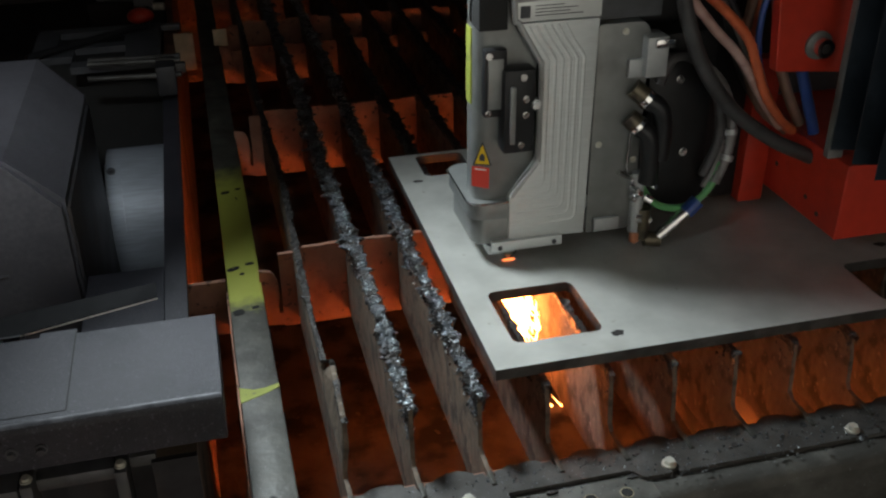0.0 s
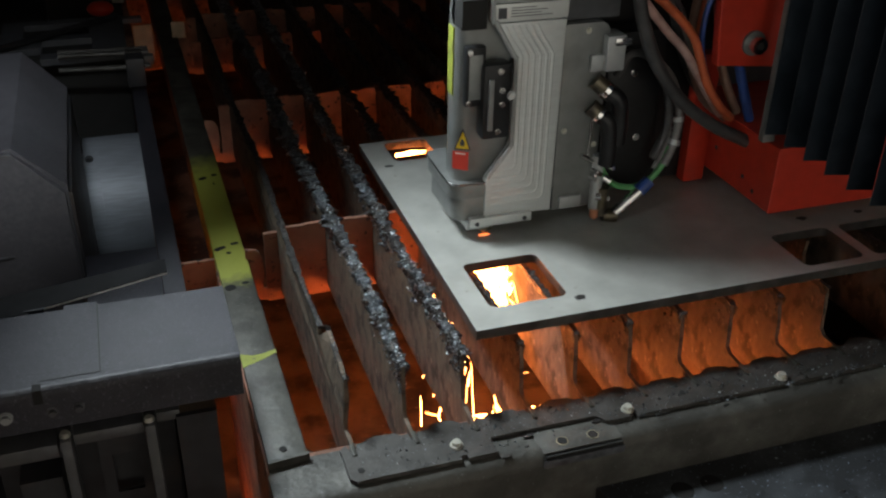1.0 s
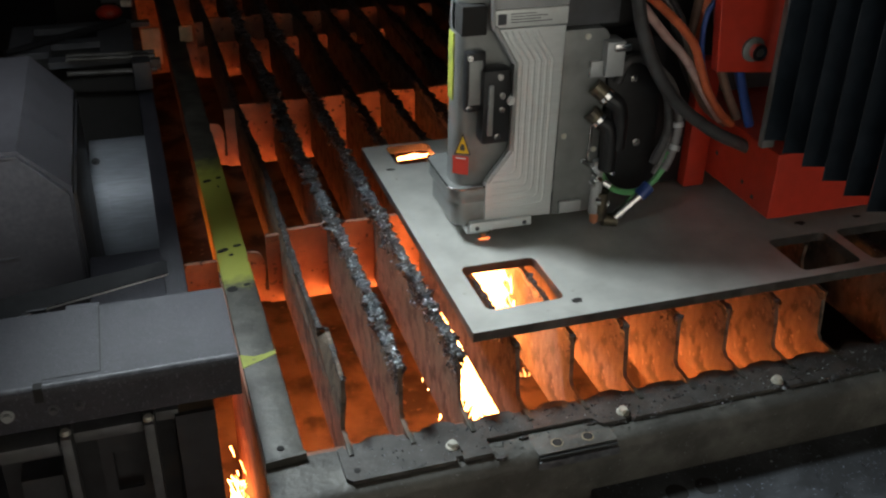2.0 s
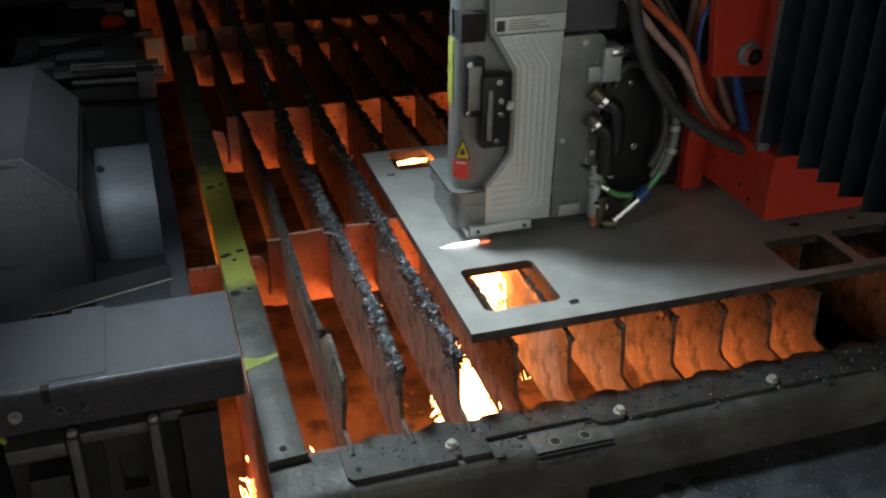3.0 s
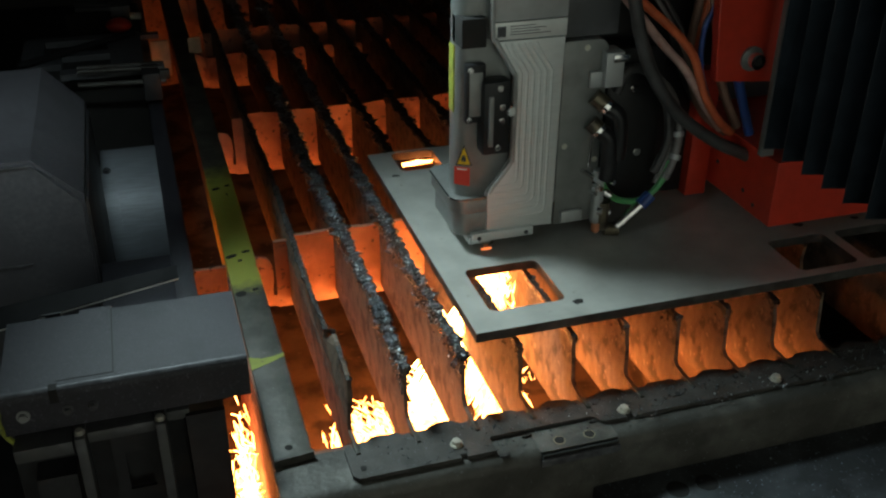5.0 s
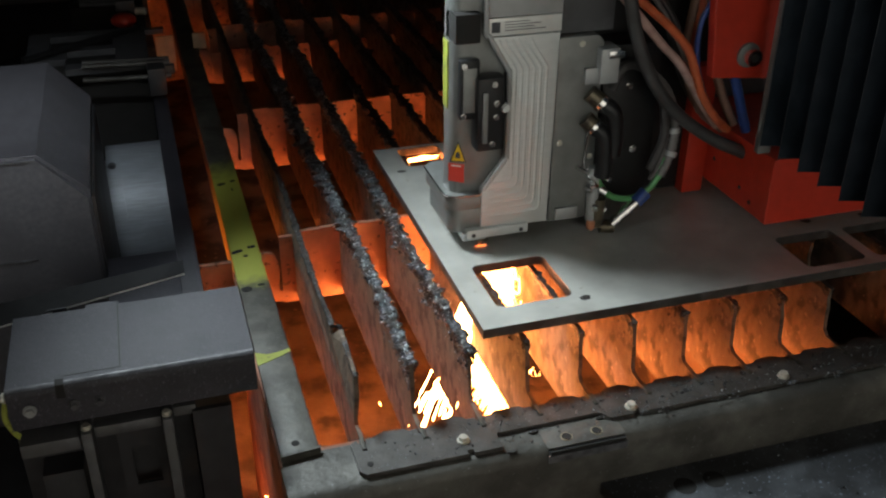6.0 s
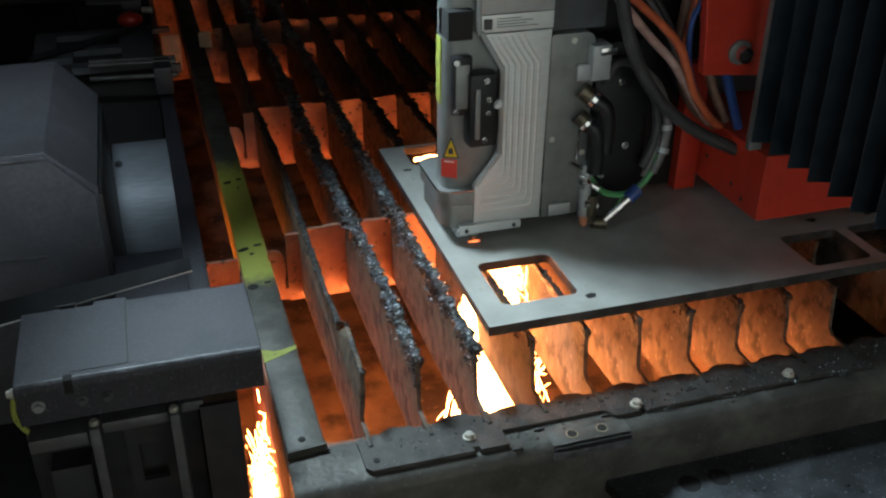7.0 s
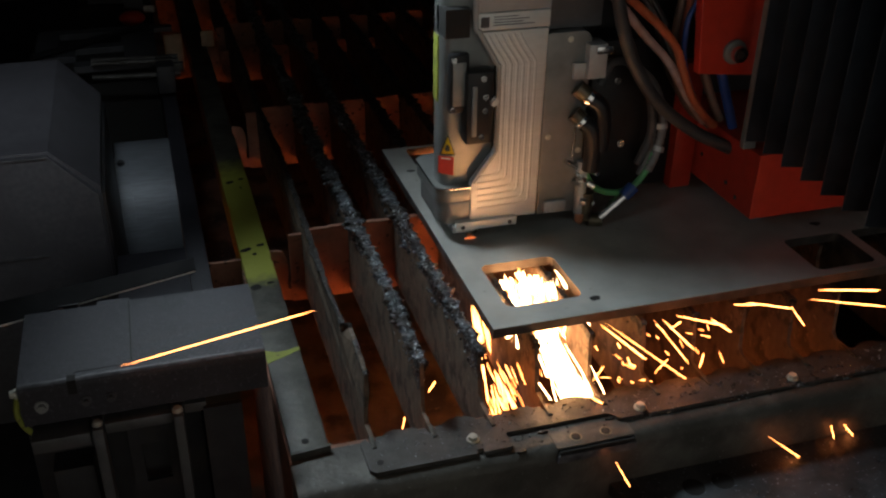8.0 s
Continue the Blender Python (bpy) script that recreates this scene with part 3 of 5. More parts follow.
# ------------------------------------------------ front rail, beam, side bar
def build_front():
    z = -0.068
    bm = bmesh.new()
    # notched rail plates, bolted on the beam; the front edge is stepped, with a slit before each bolt
    def rail(name, xa, xb, front):
        pts, top = list(front), []
        i0, i1 = int(math.ceil((xa - X0) / PITCH)), int((xb - X0) / PITCH)
        for i in range(i1, i0 - 1, -1):
            x, u = X0 + PITCH * i, 0.002 * math.sin(i * 2.3)
            top += [(x + 0.026, -0.0395 + u), (x + 0.019, -0.041), (x + 0.012, -0.046), (x + 0.0045, -0.046), (x + 0.004, -0.053), (x - 0.005, -0.053), (x - 0.0055, -0.046), (x - 0.014, -0.0465), (x - 0.0185, -0.0415), (x - 0.026, -0.0395 - u)]
        pts += [p for p in top if xa + 0.004 < p[0] < xb - 0.002] + [(xa, -0.05)]
        b = prism(bmesh.new(), pts, "z", z - 0.0048, z)
        b.normal_update()
        bmesh.ops.triangulate(b, faces=[f for f in b.faces if len(f.verts) > 4], ngon_method="EAR_CLIP")
        return single(name, b, M_RAIL, "dusty dark steel rail plate with slat notches, bolted on the beam", "rail plate", group="rail plates on the front beam", smooth=False)

    def slit(x, y):
        return [(x - 0.003, y), (x - 0.003, y + 0.0055), (x + 0.004, y + 0.0055), (x + 0.004, y)]
    edge = [(-0.163, -0.094), (-0.157, -0.1)] + slit(-0.046, -0.1) + [(-0.012, -0.1), (-0.0105, -0.0985), (-0.0105, -0.0785), (-0.009, -0.077), (0.107, -0.077), (0.111, -0.079), (0.116, -0.087), (0.12, -0.0895)]
    edge += slit(0.149, -0.0895) + slit(0.344, -0.0895) + slit(0.539, -0.0895) + [(0.62, -0.0895), (0.62, -0.06)]
    rail("rail_plate", -0.163, 0.62, edge)
    rail("rail_plate", 0.6215, 1.5, [(0.6215, -0.0895)] + slit(0.734, -0.0895) + [(1.5, -0.0895), (1.5, -0.06)])
    joint = thing("joint_plate", (0.08, -0.095, z - 0.006), "small dusty joint plate with two threaded holes in the beam", "joint plate")
    part("plate", box(0.035, 0.125, -0.1128, -0.0785, z - 0.0056, z - 0.0042, bevel=0.0005), M_BEAM, joint)
    part("slot", box(0.0365, 0.1235, -0.1166, -0.1122, z - 0.016, z - 0.0066), M_HOLE, joint, "dark gap before the plate")
    # lip coloured bright as if light caught it
    part("lip", box(0.0345, 0.1255, -0.1186, -0.1164, z - 0.02, z - 0.0105, bevel=0.0006), M_EDGE, joint, "thin lip, its lit brightness put into the colour")
    for x in (0.061, 0.096):
        rim = part("threaded_hole", rod(bmesh.new(), (x, -0.1, z - 0.005), (x, -0.1, z - 0.0038), 0.0066, n=20), M_RIM, joint, "worn rim of a threaded hole")
        part("bore", rod(bmesh.new(), (x, -0.1, z - 0.0042), (x, -0.1, z - 0.0034), 0.0054, n=20), M_HOLE, rim, "dark bore")
    for x in (-0.048, 0.147, 0.342, 0.537, 0.732):
        bm = screw(bmesh.new(), (x, -0.079, z), (0, 0, 1), 0.0052, 0.006, hexa=True)
        single("rail_bolt", bm, M_ZINC, "zinc-plated hexagon bolt with a washer in the rail", "bolt", group="bolts of the rail")
    # shallow discs, the drilled holes' inner shade is their colour
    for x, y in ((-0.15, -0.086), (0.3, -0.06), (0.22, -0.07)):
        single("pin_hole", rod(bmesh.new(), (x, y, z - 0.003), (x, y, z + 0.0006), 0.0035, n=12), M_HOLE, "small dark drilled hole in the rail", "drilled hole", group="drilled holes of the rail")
    for x, y in ((0.03, -0.083), (0.109, -0.0825), (-0.003, -0.106)):
        bm = prism(bmesh.new(), [(x - 0.006, y - 0.001), (x - 0.001, y - 0.0025), (x + 0.005, y - 0.0015), (x + 0.006, y + 0.002), (x + 0.001, y + 0.003), (x - 0.004, y + 0.002)], "z", z - 0.0052, z - 0.0024, bevel=0.0008)
        single("slag_lump", bm, M_BURR, "small burnt slag lump lying on the beam", "slag lump", group="slag lumps on the beam")
    # beam with rounded upper edge
    r, pts = 0.016, [(-0.045, -0.2), (-0.045, -0.073)]
    for i in range(7):
        a = math.pi / 2 + i * math.pi / 12
        pts.append((-0.098 + r * math.cos(a), -0.089 + r * math.sin(a)))
    pts += [(-0.114, -0.2)]
    bm = prism(bmesh.new(), pts, "x", -0.238, 1.62)
    single("front_beam", bm, M_BEAM, "dusty square steel beam with a rounded edge across the table front", "beam", kind="structure")
    single("tray_wall_south", box(-0.236, 1.6, -0.0445, -0.038, -0.5, -0.0745), M_CROSS, "rust-brown front wall of the slag tray under the rail", "tray wall", kind="structure")
    LEDGE_HOLES = (0.186, 0.222)
    # lower ledge before the beam
    edge = [(0.1, -0.1145), (1.62, -0.1145), (1.62, -0.42), (0.02, -0.42), (0.035, -0.25), (0.052, -0.2), (0.072, -0.185), (0.078, -0.165), (0.102, -0.15), (0.107, -0.138), (0.103, -0.126)]
    bm = prism(bmesh.new(), edge, "z", -0.15, -0.135)
    single("ledge_plate", bm, M_LEDGE, "dusty grey ledge plate with two round holes before the beam", "ledge plate", smooth=False)
    # flat discs coloured as the shade inside the two ledge holes
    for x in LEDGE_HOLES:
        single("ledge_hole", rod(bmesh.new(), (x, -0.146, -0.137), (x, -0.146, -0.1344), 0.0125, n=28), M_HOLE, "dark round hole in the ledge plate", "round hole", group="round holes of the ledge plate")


def build_grit():
    """Slag grains strewn on the rail and the beam, thicker towards the right end."""
    rnd = random.Random(77)
    bm = bmesh.new()
    for i in range(1500):
        x = -0.15 + 0.95 * rnd.random() ** 0.7
        y = rnd.uniform(-0.098, -0.05)
        z, s = -0.068, rnd.uniform(0.0005, 0.0019) * (0.6 + 1.5 * rnd.random() * (x + 0.25))
        if rnd.random() < 0.25 and x > 0.12:
            y, z = rnd.uniform(-0.3, -0.125), -0.135
        elif -0.012 < x < 0.115 and y < -0.076:
            z = -0.073
        c = Vector((x, y, z + s * 0.4))
        q = Euler((rnd.uniform(0, 6), rnd.uniform(0, 6), rnd.uniform(0, 6))).to_matrix()
        vs = [bm.verts.new(c + q @ (Vector(d) * s * rnd.uniform(0.5, 1.3))) for d in ((1, 0, 0), (-1, 0, 0), (0, 1.2, 0), (0, -1.2, 0), (0, 0, 1), (0, 0, -1))]
        for t in ((0, 2, 4), (2, 1, 4), (1, 3, 4), (3, 0, 4), (2, 0, 5), (1, 2, 5), (3, 1, 5), (0, 3, 5)):
            bm.faces.new([vs[j] for j in t])
    single("slag_grit", bm, M_SLAG, "blue-grey slag grit strewn on the front rail", "grit", kind="stuff", smooth=False)


def build_side_bar():
    ob = thing("side_bar", (-0.216, 0.0, -0.125), "long grey steel side bar, part painted yellow", "side bar")
    part("bar", box(-0.236, -0.195, -0.05, 2.3, -0.125, -0.067, bevel=0.002), M_BAR_PAINT, ob, "grey steel bar with a sprayed yellow stretch")
    bm = prism(bmesh.new(), [(-0.2362, 0.115), (-0.2362, 0.142), (-0.222, 0.135), (-0.21, 0.136), (-0.1947, 0.141), (-0.1947, 0.134), (-0.21, 0.126)], "z", -0.0675, -0.0665)
    part("yellow_mark", bm, M_YEL, ob, "smeared yellow paint mark", smooth=False)
    # inlays on the bar top, the slots' dark inside is painted
    for x, y, l, w, turn in ((-0.224, 0.624, 0.0065, 0.0038, 20), (-0.2055, 0.632, 0.0042, 0.003, 10), (-0.2095, 0.6, 0.001, 0.0045, 10), (-0.2265, 0.395, 0.0085, 0.0042, 24), (-0.2055, 0.404, 0.0058, 0.0032, 8), (-0.2165, 0.38, 0.0032, 0.0028, 0),
                             (-0.2265, 0.29, 0.0068, 0.0062, 16), (-0.2065, 0.297, 0.0045, 0.003, 12)):
        c, d = math.cos(radians(turn)), math.sin(radians(turn))
        pts = []
        for i in range(16):
            a = i * math.pi / 8
            u, v = l * math.copysign(abs(math.cos(a)) ** 0.7, math.cos(a)), w * math.copysign(abs(math.sin(a)) ** 0.7, math.sin(a))
            pts.append((x + u * c - v * d, y + u * d + v * c))
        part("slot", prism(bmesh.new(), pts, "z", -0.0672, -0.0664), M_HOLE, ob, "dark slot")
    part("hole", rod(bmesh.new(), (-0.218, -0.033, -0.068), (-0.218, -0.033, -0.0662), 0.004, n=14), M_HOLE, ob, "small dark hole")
    bm = prism(bmesh.new(), [(-0.2364, -0.054), (-0.194, -0.05), (-0.1935, -0.046), (-0.236, -0.0495)], "z", -0.074, -0.064)
    part("end_lip", bm, M_BAR, ob, "bent worn end lip", smooth=False)


# ------------------------------------------------ the plate being cut
def build_plate():
    holes = [(0.03, 0.124, 0.038, 0.135), (0.035, 0.1, 0.436, 0.503), (0.425, 0.51, 0.013, 0.091), (0.526, 0.61, 0.013, 0.091), (0.627, 0.711, 0.013, 0.091)]
    bm = pierced(0.0, 0.95, 0.0, 0.51, 0.0, 0.012, holes)
    es = [e for e in bm.edges if len(e.link_faces) == 2 and e.calc_face_angle(0) > 1 and abs(e.verts[0].co.z - e.verts[1].co.z) < 1e-5]
    bmesh.ops.bevel(bm, geom=es, offset=0.0006, segments=1, affect="EDGES")
    ob = thing("steel_plate", (0.475, 0.255, 0.0), "grey steel plate with square cut-outs lying on the slats", "steel plate")
    part("sheet", bm, [M_PLATE, M_CUT], ob, smooth=False)
    for x0, x1, y0, y1 in holes:
        r = 0.009
        for cx, cy, sx, sy in ((x0, y0, 1, 1), (x1, y0, -1, 1), (x1, y1, -1, -1), (x0, y1, 1, -1)):
            arc = [(cx + sx * r * (1 - math.sin(i * math.pi / 12)), cy + sy * r * (1 - math.cos(i * math.pi / 12))) for i in range(7)]
            bm = bmesh.new()
            prism(bm, [(cx - sx * 0.0006, cy - sy * 0.0006)] + arc, "z", 0.0006, 0.0114 + 0.00055)
            bm.faces.ensure_lookup_table()
            for f in bm.faces[2:]:
                f.material_index = 1
            part("hole_corner", bm, [M_PLATE, M_CUT], ob, "rounded inner corner of a cut-out", smooth=False)
    for x, y, r in ((0.134, 0.029, 0.005), (0.022, 0.424, 0.004), (0.495, 0.12, 0.005), (0.58, 0.115, 0.004)):
        bm = bmesh.new()
        rnd = random.Random(int(x * 1000))
        pts = [(x + r * 1.5 * rnd.uniform(0.6, 1.2) * math.cos(i * math.pi / 7), y + r * rnd.uniform(0.6, 1.2) * math.sin(i * math.pi / 7)) for i in range(14)]
        prism(bm, pts, "z", 0.0119, 0.0124)
        part("pierce_mark", bm, M_CUT, ob, "dark pierce spatter mark", smooth=False)


# ------------------------------------------------ cutting head
NOZ = Vector((0.088, 0.196, 0.014))


def rounded(x0, x1, y0, y1, radii, n=6):
    """Corner-rounded rectangle in the plan; radii for (x0y0, x1y0, x1y1, x0y1)."""
    out = []
    for (cx, cy, a0), r in zip(((x0, y0, 180), (x1, y0, 270), (x1, y1, 0), (x0, y1, 90)), radii):
        ox, oy = cx + (r if cx == x0 else -r), cy + (r if cy == y0 else -r)
        for i in range(n + 1):
            a = radians(a0 + 90 * i / n)
            out.append((ox + r * math.cos(a), oy + r * math.sin(a)))
    return out


def build_head():
    ob = thing("cutting_head", NOZ, "silver aluminium laser cutting head with a grooved front cover", "cutting head")
    # body column and base
    bm = prism(bmesh.new(), rounded(0.05, 0.118, 0.2, 0.24, (0.014, 0.004, 0.004, 0.012)), "z", 0.075, 0.46, bevel=0.002)
    part("column", bm, M_COLUMN, ob)
    part("body", box(0.085, 0.172, 0.2405, 0.31, 0.075, 0.46, bevel=0.003), M_ALU2, ob)
    bm = prism(bmesh.new(), rounded(0.043, 0.178, 0.1895, 0.3, (0.018, 0.004, 0.01, 0.02), 8), "z", 0.066, 0.083, bevel=0.003)
    part("base_flange", bm, M_COLUMN, ob, "polished base flange with a rounded corner")
    bm = prism(bmesh.new(), rounded(0.047, 0.176, 0.191, 0.295, (0.016, 0.004, 0.01, 0.02), 8), "z", 0.036, 0.066, bevel=0.002)
    part("lower_body", bm, M_COLUMN, ob)
    bm = prism(bmesh.new(), rounded(0.0415, 0.0855, 0.188, 0.301, (0.017, 0.002, 0.002, 0.021), 10), "z", 0.0835, 0.0865, bevel=0.0012)
    part("rim", bm, M_COLUMN, ob, "bright polished rim")
    line = [(0.0415, 0.285, 0.0868), (0.0415, 0.245, 0.0868)] + [(0.0585 - 0.017 * math.cos(radians(a)), 0.205 - 0.017 * math.sin(radians(a)), 0.0868) for a in (0, 20, 40, 60, 80)] + [(0.0855, 0.188, 0.0868)]
    part("rim_edge", tube(bmesh.new(), line, 0.0012, 8, 4), M_CHROME, ob, "bright polished rim edge")
    # grooved front cover
    outline = [(0.086, 0.04), (0.174, 0.037), (0.1765, 0.267), (0.177, 0.281), (0.0925, 0.281), (0.096, 0.274), (0.1145, 0.241), (0.1165, 0.236), (0.1165, 0.135), (0.1145, 0.128), (0.0875, 0.092), (0.086, 0.088)]
    bm = prism(bmesh.new(), outline, "y", 0.188, 0.2, bevel=0.0015)
    cover = part("front_cover", bm, M_ALU, ob, "machined aluminium cover with curved grooves")
    for i in range(6):
        x, zb = 0.1235 + i * 0.0078, 0.1 - i * 0.0088
        pts = [(0.101 + i * 0.0078, 0.1904, 0.278), (0.11 + i * 0.0078, 0.1904, 0.262), (x - 0.001, 0.1904, 0.243), (x, 0.1904, 0.23), (x, 0.1904, zb + 0.06), (x, 0.1904, zb + 0.012), (x - 0.002, 0.1904, zb + 0.003), (x - 0.01, 0.1904, zb), (0.094, 0.1904, zb - 0.001)]
        part("ridge", tube(bmesh.new(), pts, 0.0031, 12, 4), M_ALU, cover)
    rim = [(0.0865, 0.1895, 0.46), (0.0865, 0.1895, 0.3), (0.091, 0.1895, 0.283), (0.1, 0.1895, 0.267), (0.1145, 0.1895, 0.242), (0.117, 0.1895, 0.232), (0.117, 0.1895, 0.138), (0.1145, 0.1895, 0.128), (0.0875, 0.1895, 0.092)]
    part("cover_rim", tube(bmesh.new(), rim, 0.0032, 8, 4), M_ALU2, cover, "rounded grey rim of the cover")
    # label band and upper cover
    part("upper_cover", box(0.087, 0.1785, 0.189, 0.2, 0.3035, 0.46, bevel=0.001), M_ALU2, ob)
    lab = part("label_plate", box(0.087, 0.178, 0.1885, 0.2, 0.2825, 0.3025, bevel=0.0006), M_LABEL, ob, "silver type label with a dark code square")
    part("code_square", box(0.0925, 0.1025, 0.1876, 0.1886, 0.2865, 0.2985), M_INK, lab, "dark square of a printed code")
    for i, (l, w) in enumerate(((0.03, 0.0), (0.044, 0.0), (0.036, 0.0), (0.05, 0.0))):
        part("text_bar", box(0.108, 0.108 + l, 0.1879, 0.1886, 0.2975 - i * 0.0032, 0.2983 - i * 0.0032), M_INK, lab, "line of unreadable print")
    # column front with stickers
    bm = box(0.0485, 0.0503, 0.213, 0.23, 0.193, 0.273, bevel=0.0004)
    part("yellow_label", bm, M_YEL, ob, "yellow warning strip")
    part("window_block", box(0.05, 0.08, 0.188, 0.225, 0.276, 0.31, bevel=0.002), M_HOLE, ob, "black window block")
    # latch group: black handle in the recess
    h = part("latch_plate", box(0.056, 0.08, 0.1865, 0.199, 0.186, 0.257, bevel=0.003), M_BLACK, ob, "black latch plate")
    part("latch_field", box(0.0595, 0.0755, 0.1855, 0.1866, 0.195, 0.248, bevel=0.0005), M_COLUMN, ob, "grey latch field")
    part("latch_block", box(0.074, 0.108, 0.176, 0.199, 0.148, 0.238, bevel=0.004), M_BLACK, ob, "black clamp block")
    part("latch_bar", box(0.0795, 0.0855, 0.1715, 0.1758, 0.16, 0.222, bevel=0.0015), M_COLUMN, ob, "silver latch bar")
    for x, z in ((0.094, 0.23), (0.097, 0.207), (0.097, 0.19), (0.093, 0.157)):
        part("latch_screw", screw(bmesh.new(), (x, 0.1758, z), (0, -1, 0), 0.0028, 0.003), M_CHROME, ob)
    for x, z in ((0.0605, 0.251), (0.06, 0.191)):
        part("latch_screw", screw(bmesh.new(), (x, 0.1863, z), (0, -1, 0), 0.0026, 0.003), M_CHROME, ob)
    part("ball_catch", rod(rod(bmesh.new(), (0.108, 0.19, 0.2), (0.108, 0.176, 0.2), 0.0055), (0.108, 0.176, 0.2), (0.108, 0.173, 0.2), 0.004), M_ALU, ob, "bright catch knob")
    # warning sign: yellow triangle over a red sticker, on the column's front-left turn
    def slanted(pts, lift, name, mat, label):
        b = bmesh.new()
        base, ux = Vector((0.0515, 0.2015, -0.006)), Vector((0.9, -0.43, 0)).normalized()
        nrm = Vector((-ux.y, ux.x, 0)) * -1
        vs = [b.verts.new(base + ux * u + Vector((0, 0, z)) + nrm * lift) for u, z in pts]
        ws = [b.verts.new(v.co + nrm * 0.0005) for v in vs]
        b.faces.new(vs), b.faces.new(ws[::-1])
        for i in range(len(vs)):
            b.faces.new((vs[i], vs[(i + 1) % len(vs)], ws[(i + 1) % len(vs)], ws[i]))
        return part(name, b, mat, ob, label, smooth=False)
    slanted([(-0.002, 0.137), (0.018, 0.137), (0.008, 0.164)], 0.004, "warning_triangle", M_INK, "black-edged warning triangle")
    slanted([(0.0002, 0.1385), (0.0158, 0.1385), (0.008, 0.1605)], 0.0047, "warning_field", M_SIGN_Y, "yellow warning field")
    slanted([(0.005, 0.1425), (0.0105, 0.1422), (0.0108, 0.147), (0.009, 0.1505), (0.0068, 0.1505), (0.005, 0.147)], 0.0054, "warning_symbol", M_INK, "black burst symbol")
    slanted([(-0.0035, 0.112), (0.0155, 0.11), (0.0155, 0.134), (-0.0035, 0.135)], 0.004, "red_sticker", M_SIGN_R, "red danger sticker")
    slanted([(0.0, 0.1315), (0.012, 0.131), (0.012, 0.1325), (0.0, 0.133)], 0.0047, "text_bar", M_WHITE, "line of unreadable print")
    # foot bracket with screws, nozzle
    part("foot_bracket", box(0.066, 0.147, 0.182, 0.2, 0.029, 0.041, bevel=0.0018), M_ALU, ob, "silver foot bracket")
    part("bracket_tab", box(0.062, 0.092, 0.184, 0.21, 0.026, 0.036, bevel=0.002), M_ALU2, ob)
    for x in (0.0745, 0.137):
        part("bracket_screw", screw(bmesh.new(), (x, 0.1819, 0.0345), (0, -1, 0), 0.0028, 0.002, washer=False), M_INK, ob, "dark screw")
    bm = rod(bmesh.new(), (0.088, 0.196, 0.03), (0.088, 0.196, 0.022), 0.011, n=20)
    rod(bm, (0.088, 0.196, 0.022), (0.088, 0.196, 0.0145), 0.008, 0.0028, n=20)
    part("nozzle", bm, M_BRASS, ob, "dull brass cutting nozzle")
    # right side plate with fittings
    part("side_plate", prism(bmesh.new(), rounded(0.1785, 0.236, 0.033, 0.272, (0.002, 0.002, 0.012, 0.004)), "y", 0.193, 0.3, bevel=0.0012), M_COLUMN, ob, "dull grey side plate")
    part("upper_block", box(0.1795, 0.25, 0.2, 0.31, 0.2745, 0.46, bevel=0.002), M_SILVER, ob)
    for x, z in ((0.208, 0.263), (0.187, 0.14), (0.19, 0.045), (0.206, 0.046), (0.229, 0.118)):
        part("plate_screw", screw(bmesh.new(), (x, 0.1928, z), (0, -1, 0), 0.0028, 0.002), M_ZINC, ob)
    part("foot_block", box(0.186, 0.216, 0.187, 0.1925, 0.036, 0.052, bevel=0.0015), M_ALU2, ob)
    f = part("connector_block", box(0.228, 0.252, 0.18, 0.21, 0.215, 0.258, bevel=0.002), M_ALU2, ob, "grey connector block")
    part("connector_cap", box(0.236, 0.257, 0.176, 0.2, 0.247, 0.256, bevel=0.001), M_CHROME, ob)
    for a, b in (((0.22, 0.19, 0.203), (0.249, 0.178, 0.178)), ((0.218, 0.19, 0.17), (0.238, 0.178, 0.15))):
        a, b = Vector(a), Vector(b)
        bm = rod(bmesh.new(), a, a.lerp(b, 0.4), 0.0105, n=16)
        c = part("elbow_fitting", bm, M_BRASS, ob, "brass elbow fitting")
        part("fitting_ring", rod(bmesh.new(), a.lerp(b, 0.4), a.lerp(b, 0.55), 0.0118, n=16), M_CHROME, c)
        part("plug", tube(bmesh.new(), [a.lerp(b, 0.55), b, b + Vector((0.004, 0, -0.03)), b + Vector((0.003, 0, -0.055))], 0.0105, 12, 4), M_BLACK, c, "black plug")
    part("valve_stem", rod(bmesh.new(), (0.228, 0.189, 0.096), (0.21, 0.186, 0.108), 0.0035), M_CHROME, ob)
    for p, q, r, m in (((0.236, 0.189, 0.104), (0.236, 0.189, 0.03), 0.0075, M_ALU2), ((0.244, 0.186, 0.06), (0.244, 0.186, 0.022), 0.0085, M_BRASS), ((0.248, 0.186, 0.02), (0.266, 0.182, 0.018), 0.009, M_BRASS),
                       ((0.262, 0.18, 0.024), (0.296, 0.18, 0.052), 0.0068, M_CHROME), ((0.294, 0.18, 0.05), (0.308, 0.182, 0.062), 0.0088, M_BLUE), ((0.235, 0.184, 0.05), (0.241, 0.18, 0.05), 0.006, M_CHROME),
                       ((0.232, 0.185, 0.08), (0.236, 0.18, 0.083), 0.005, M_CHROME), ((0.242, 0.184, 0.075), (0.25, 0.18, 0.07), 0.005, M_CHROME)):
        part("gas_fitting", rod(bmesh.new(), p, q, r, n=14), m, ob)
    part("copper_cap", rod(rod(bmesh.new(), (0.236, 0.186, 0.031), (0.236, 0.186, 0.02), 0.0066, 0.0062, n=16), (0.236, 0.186, 0.02), (0.237, 0.186, 0.0155), 0.0062, 0.002, n=16), M_COPPER, ob, "copper tube cap")
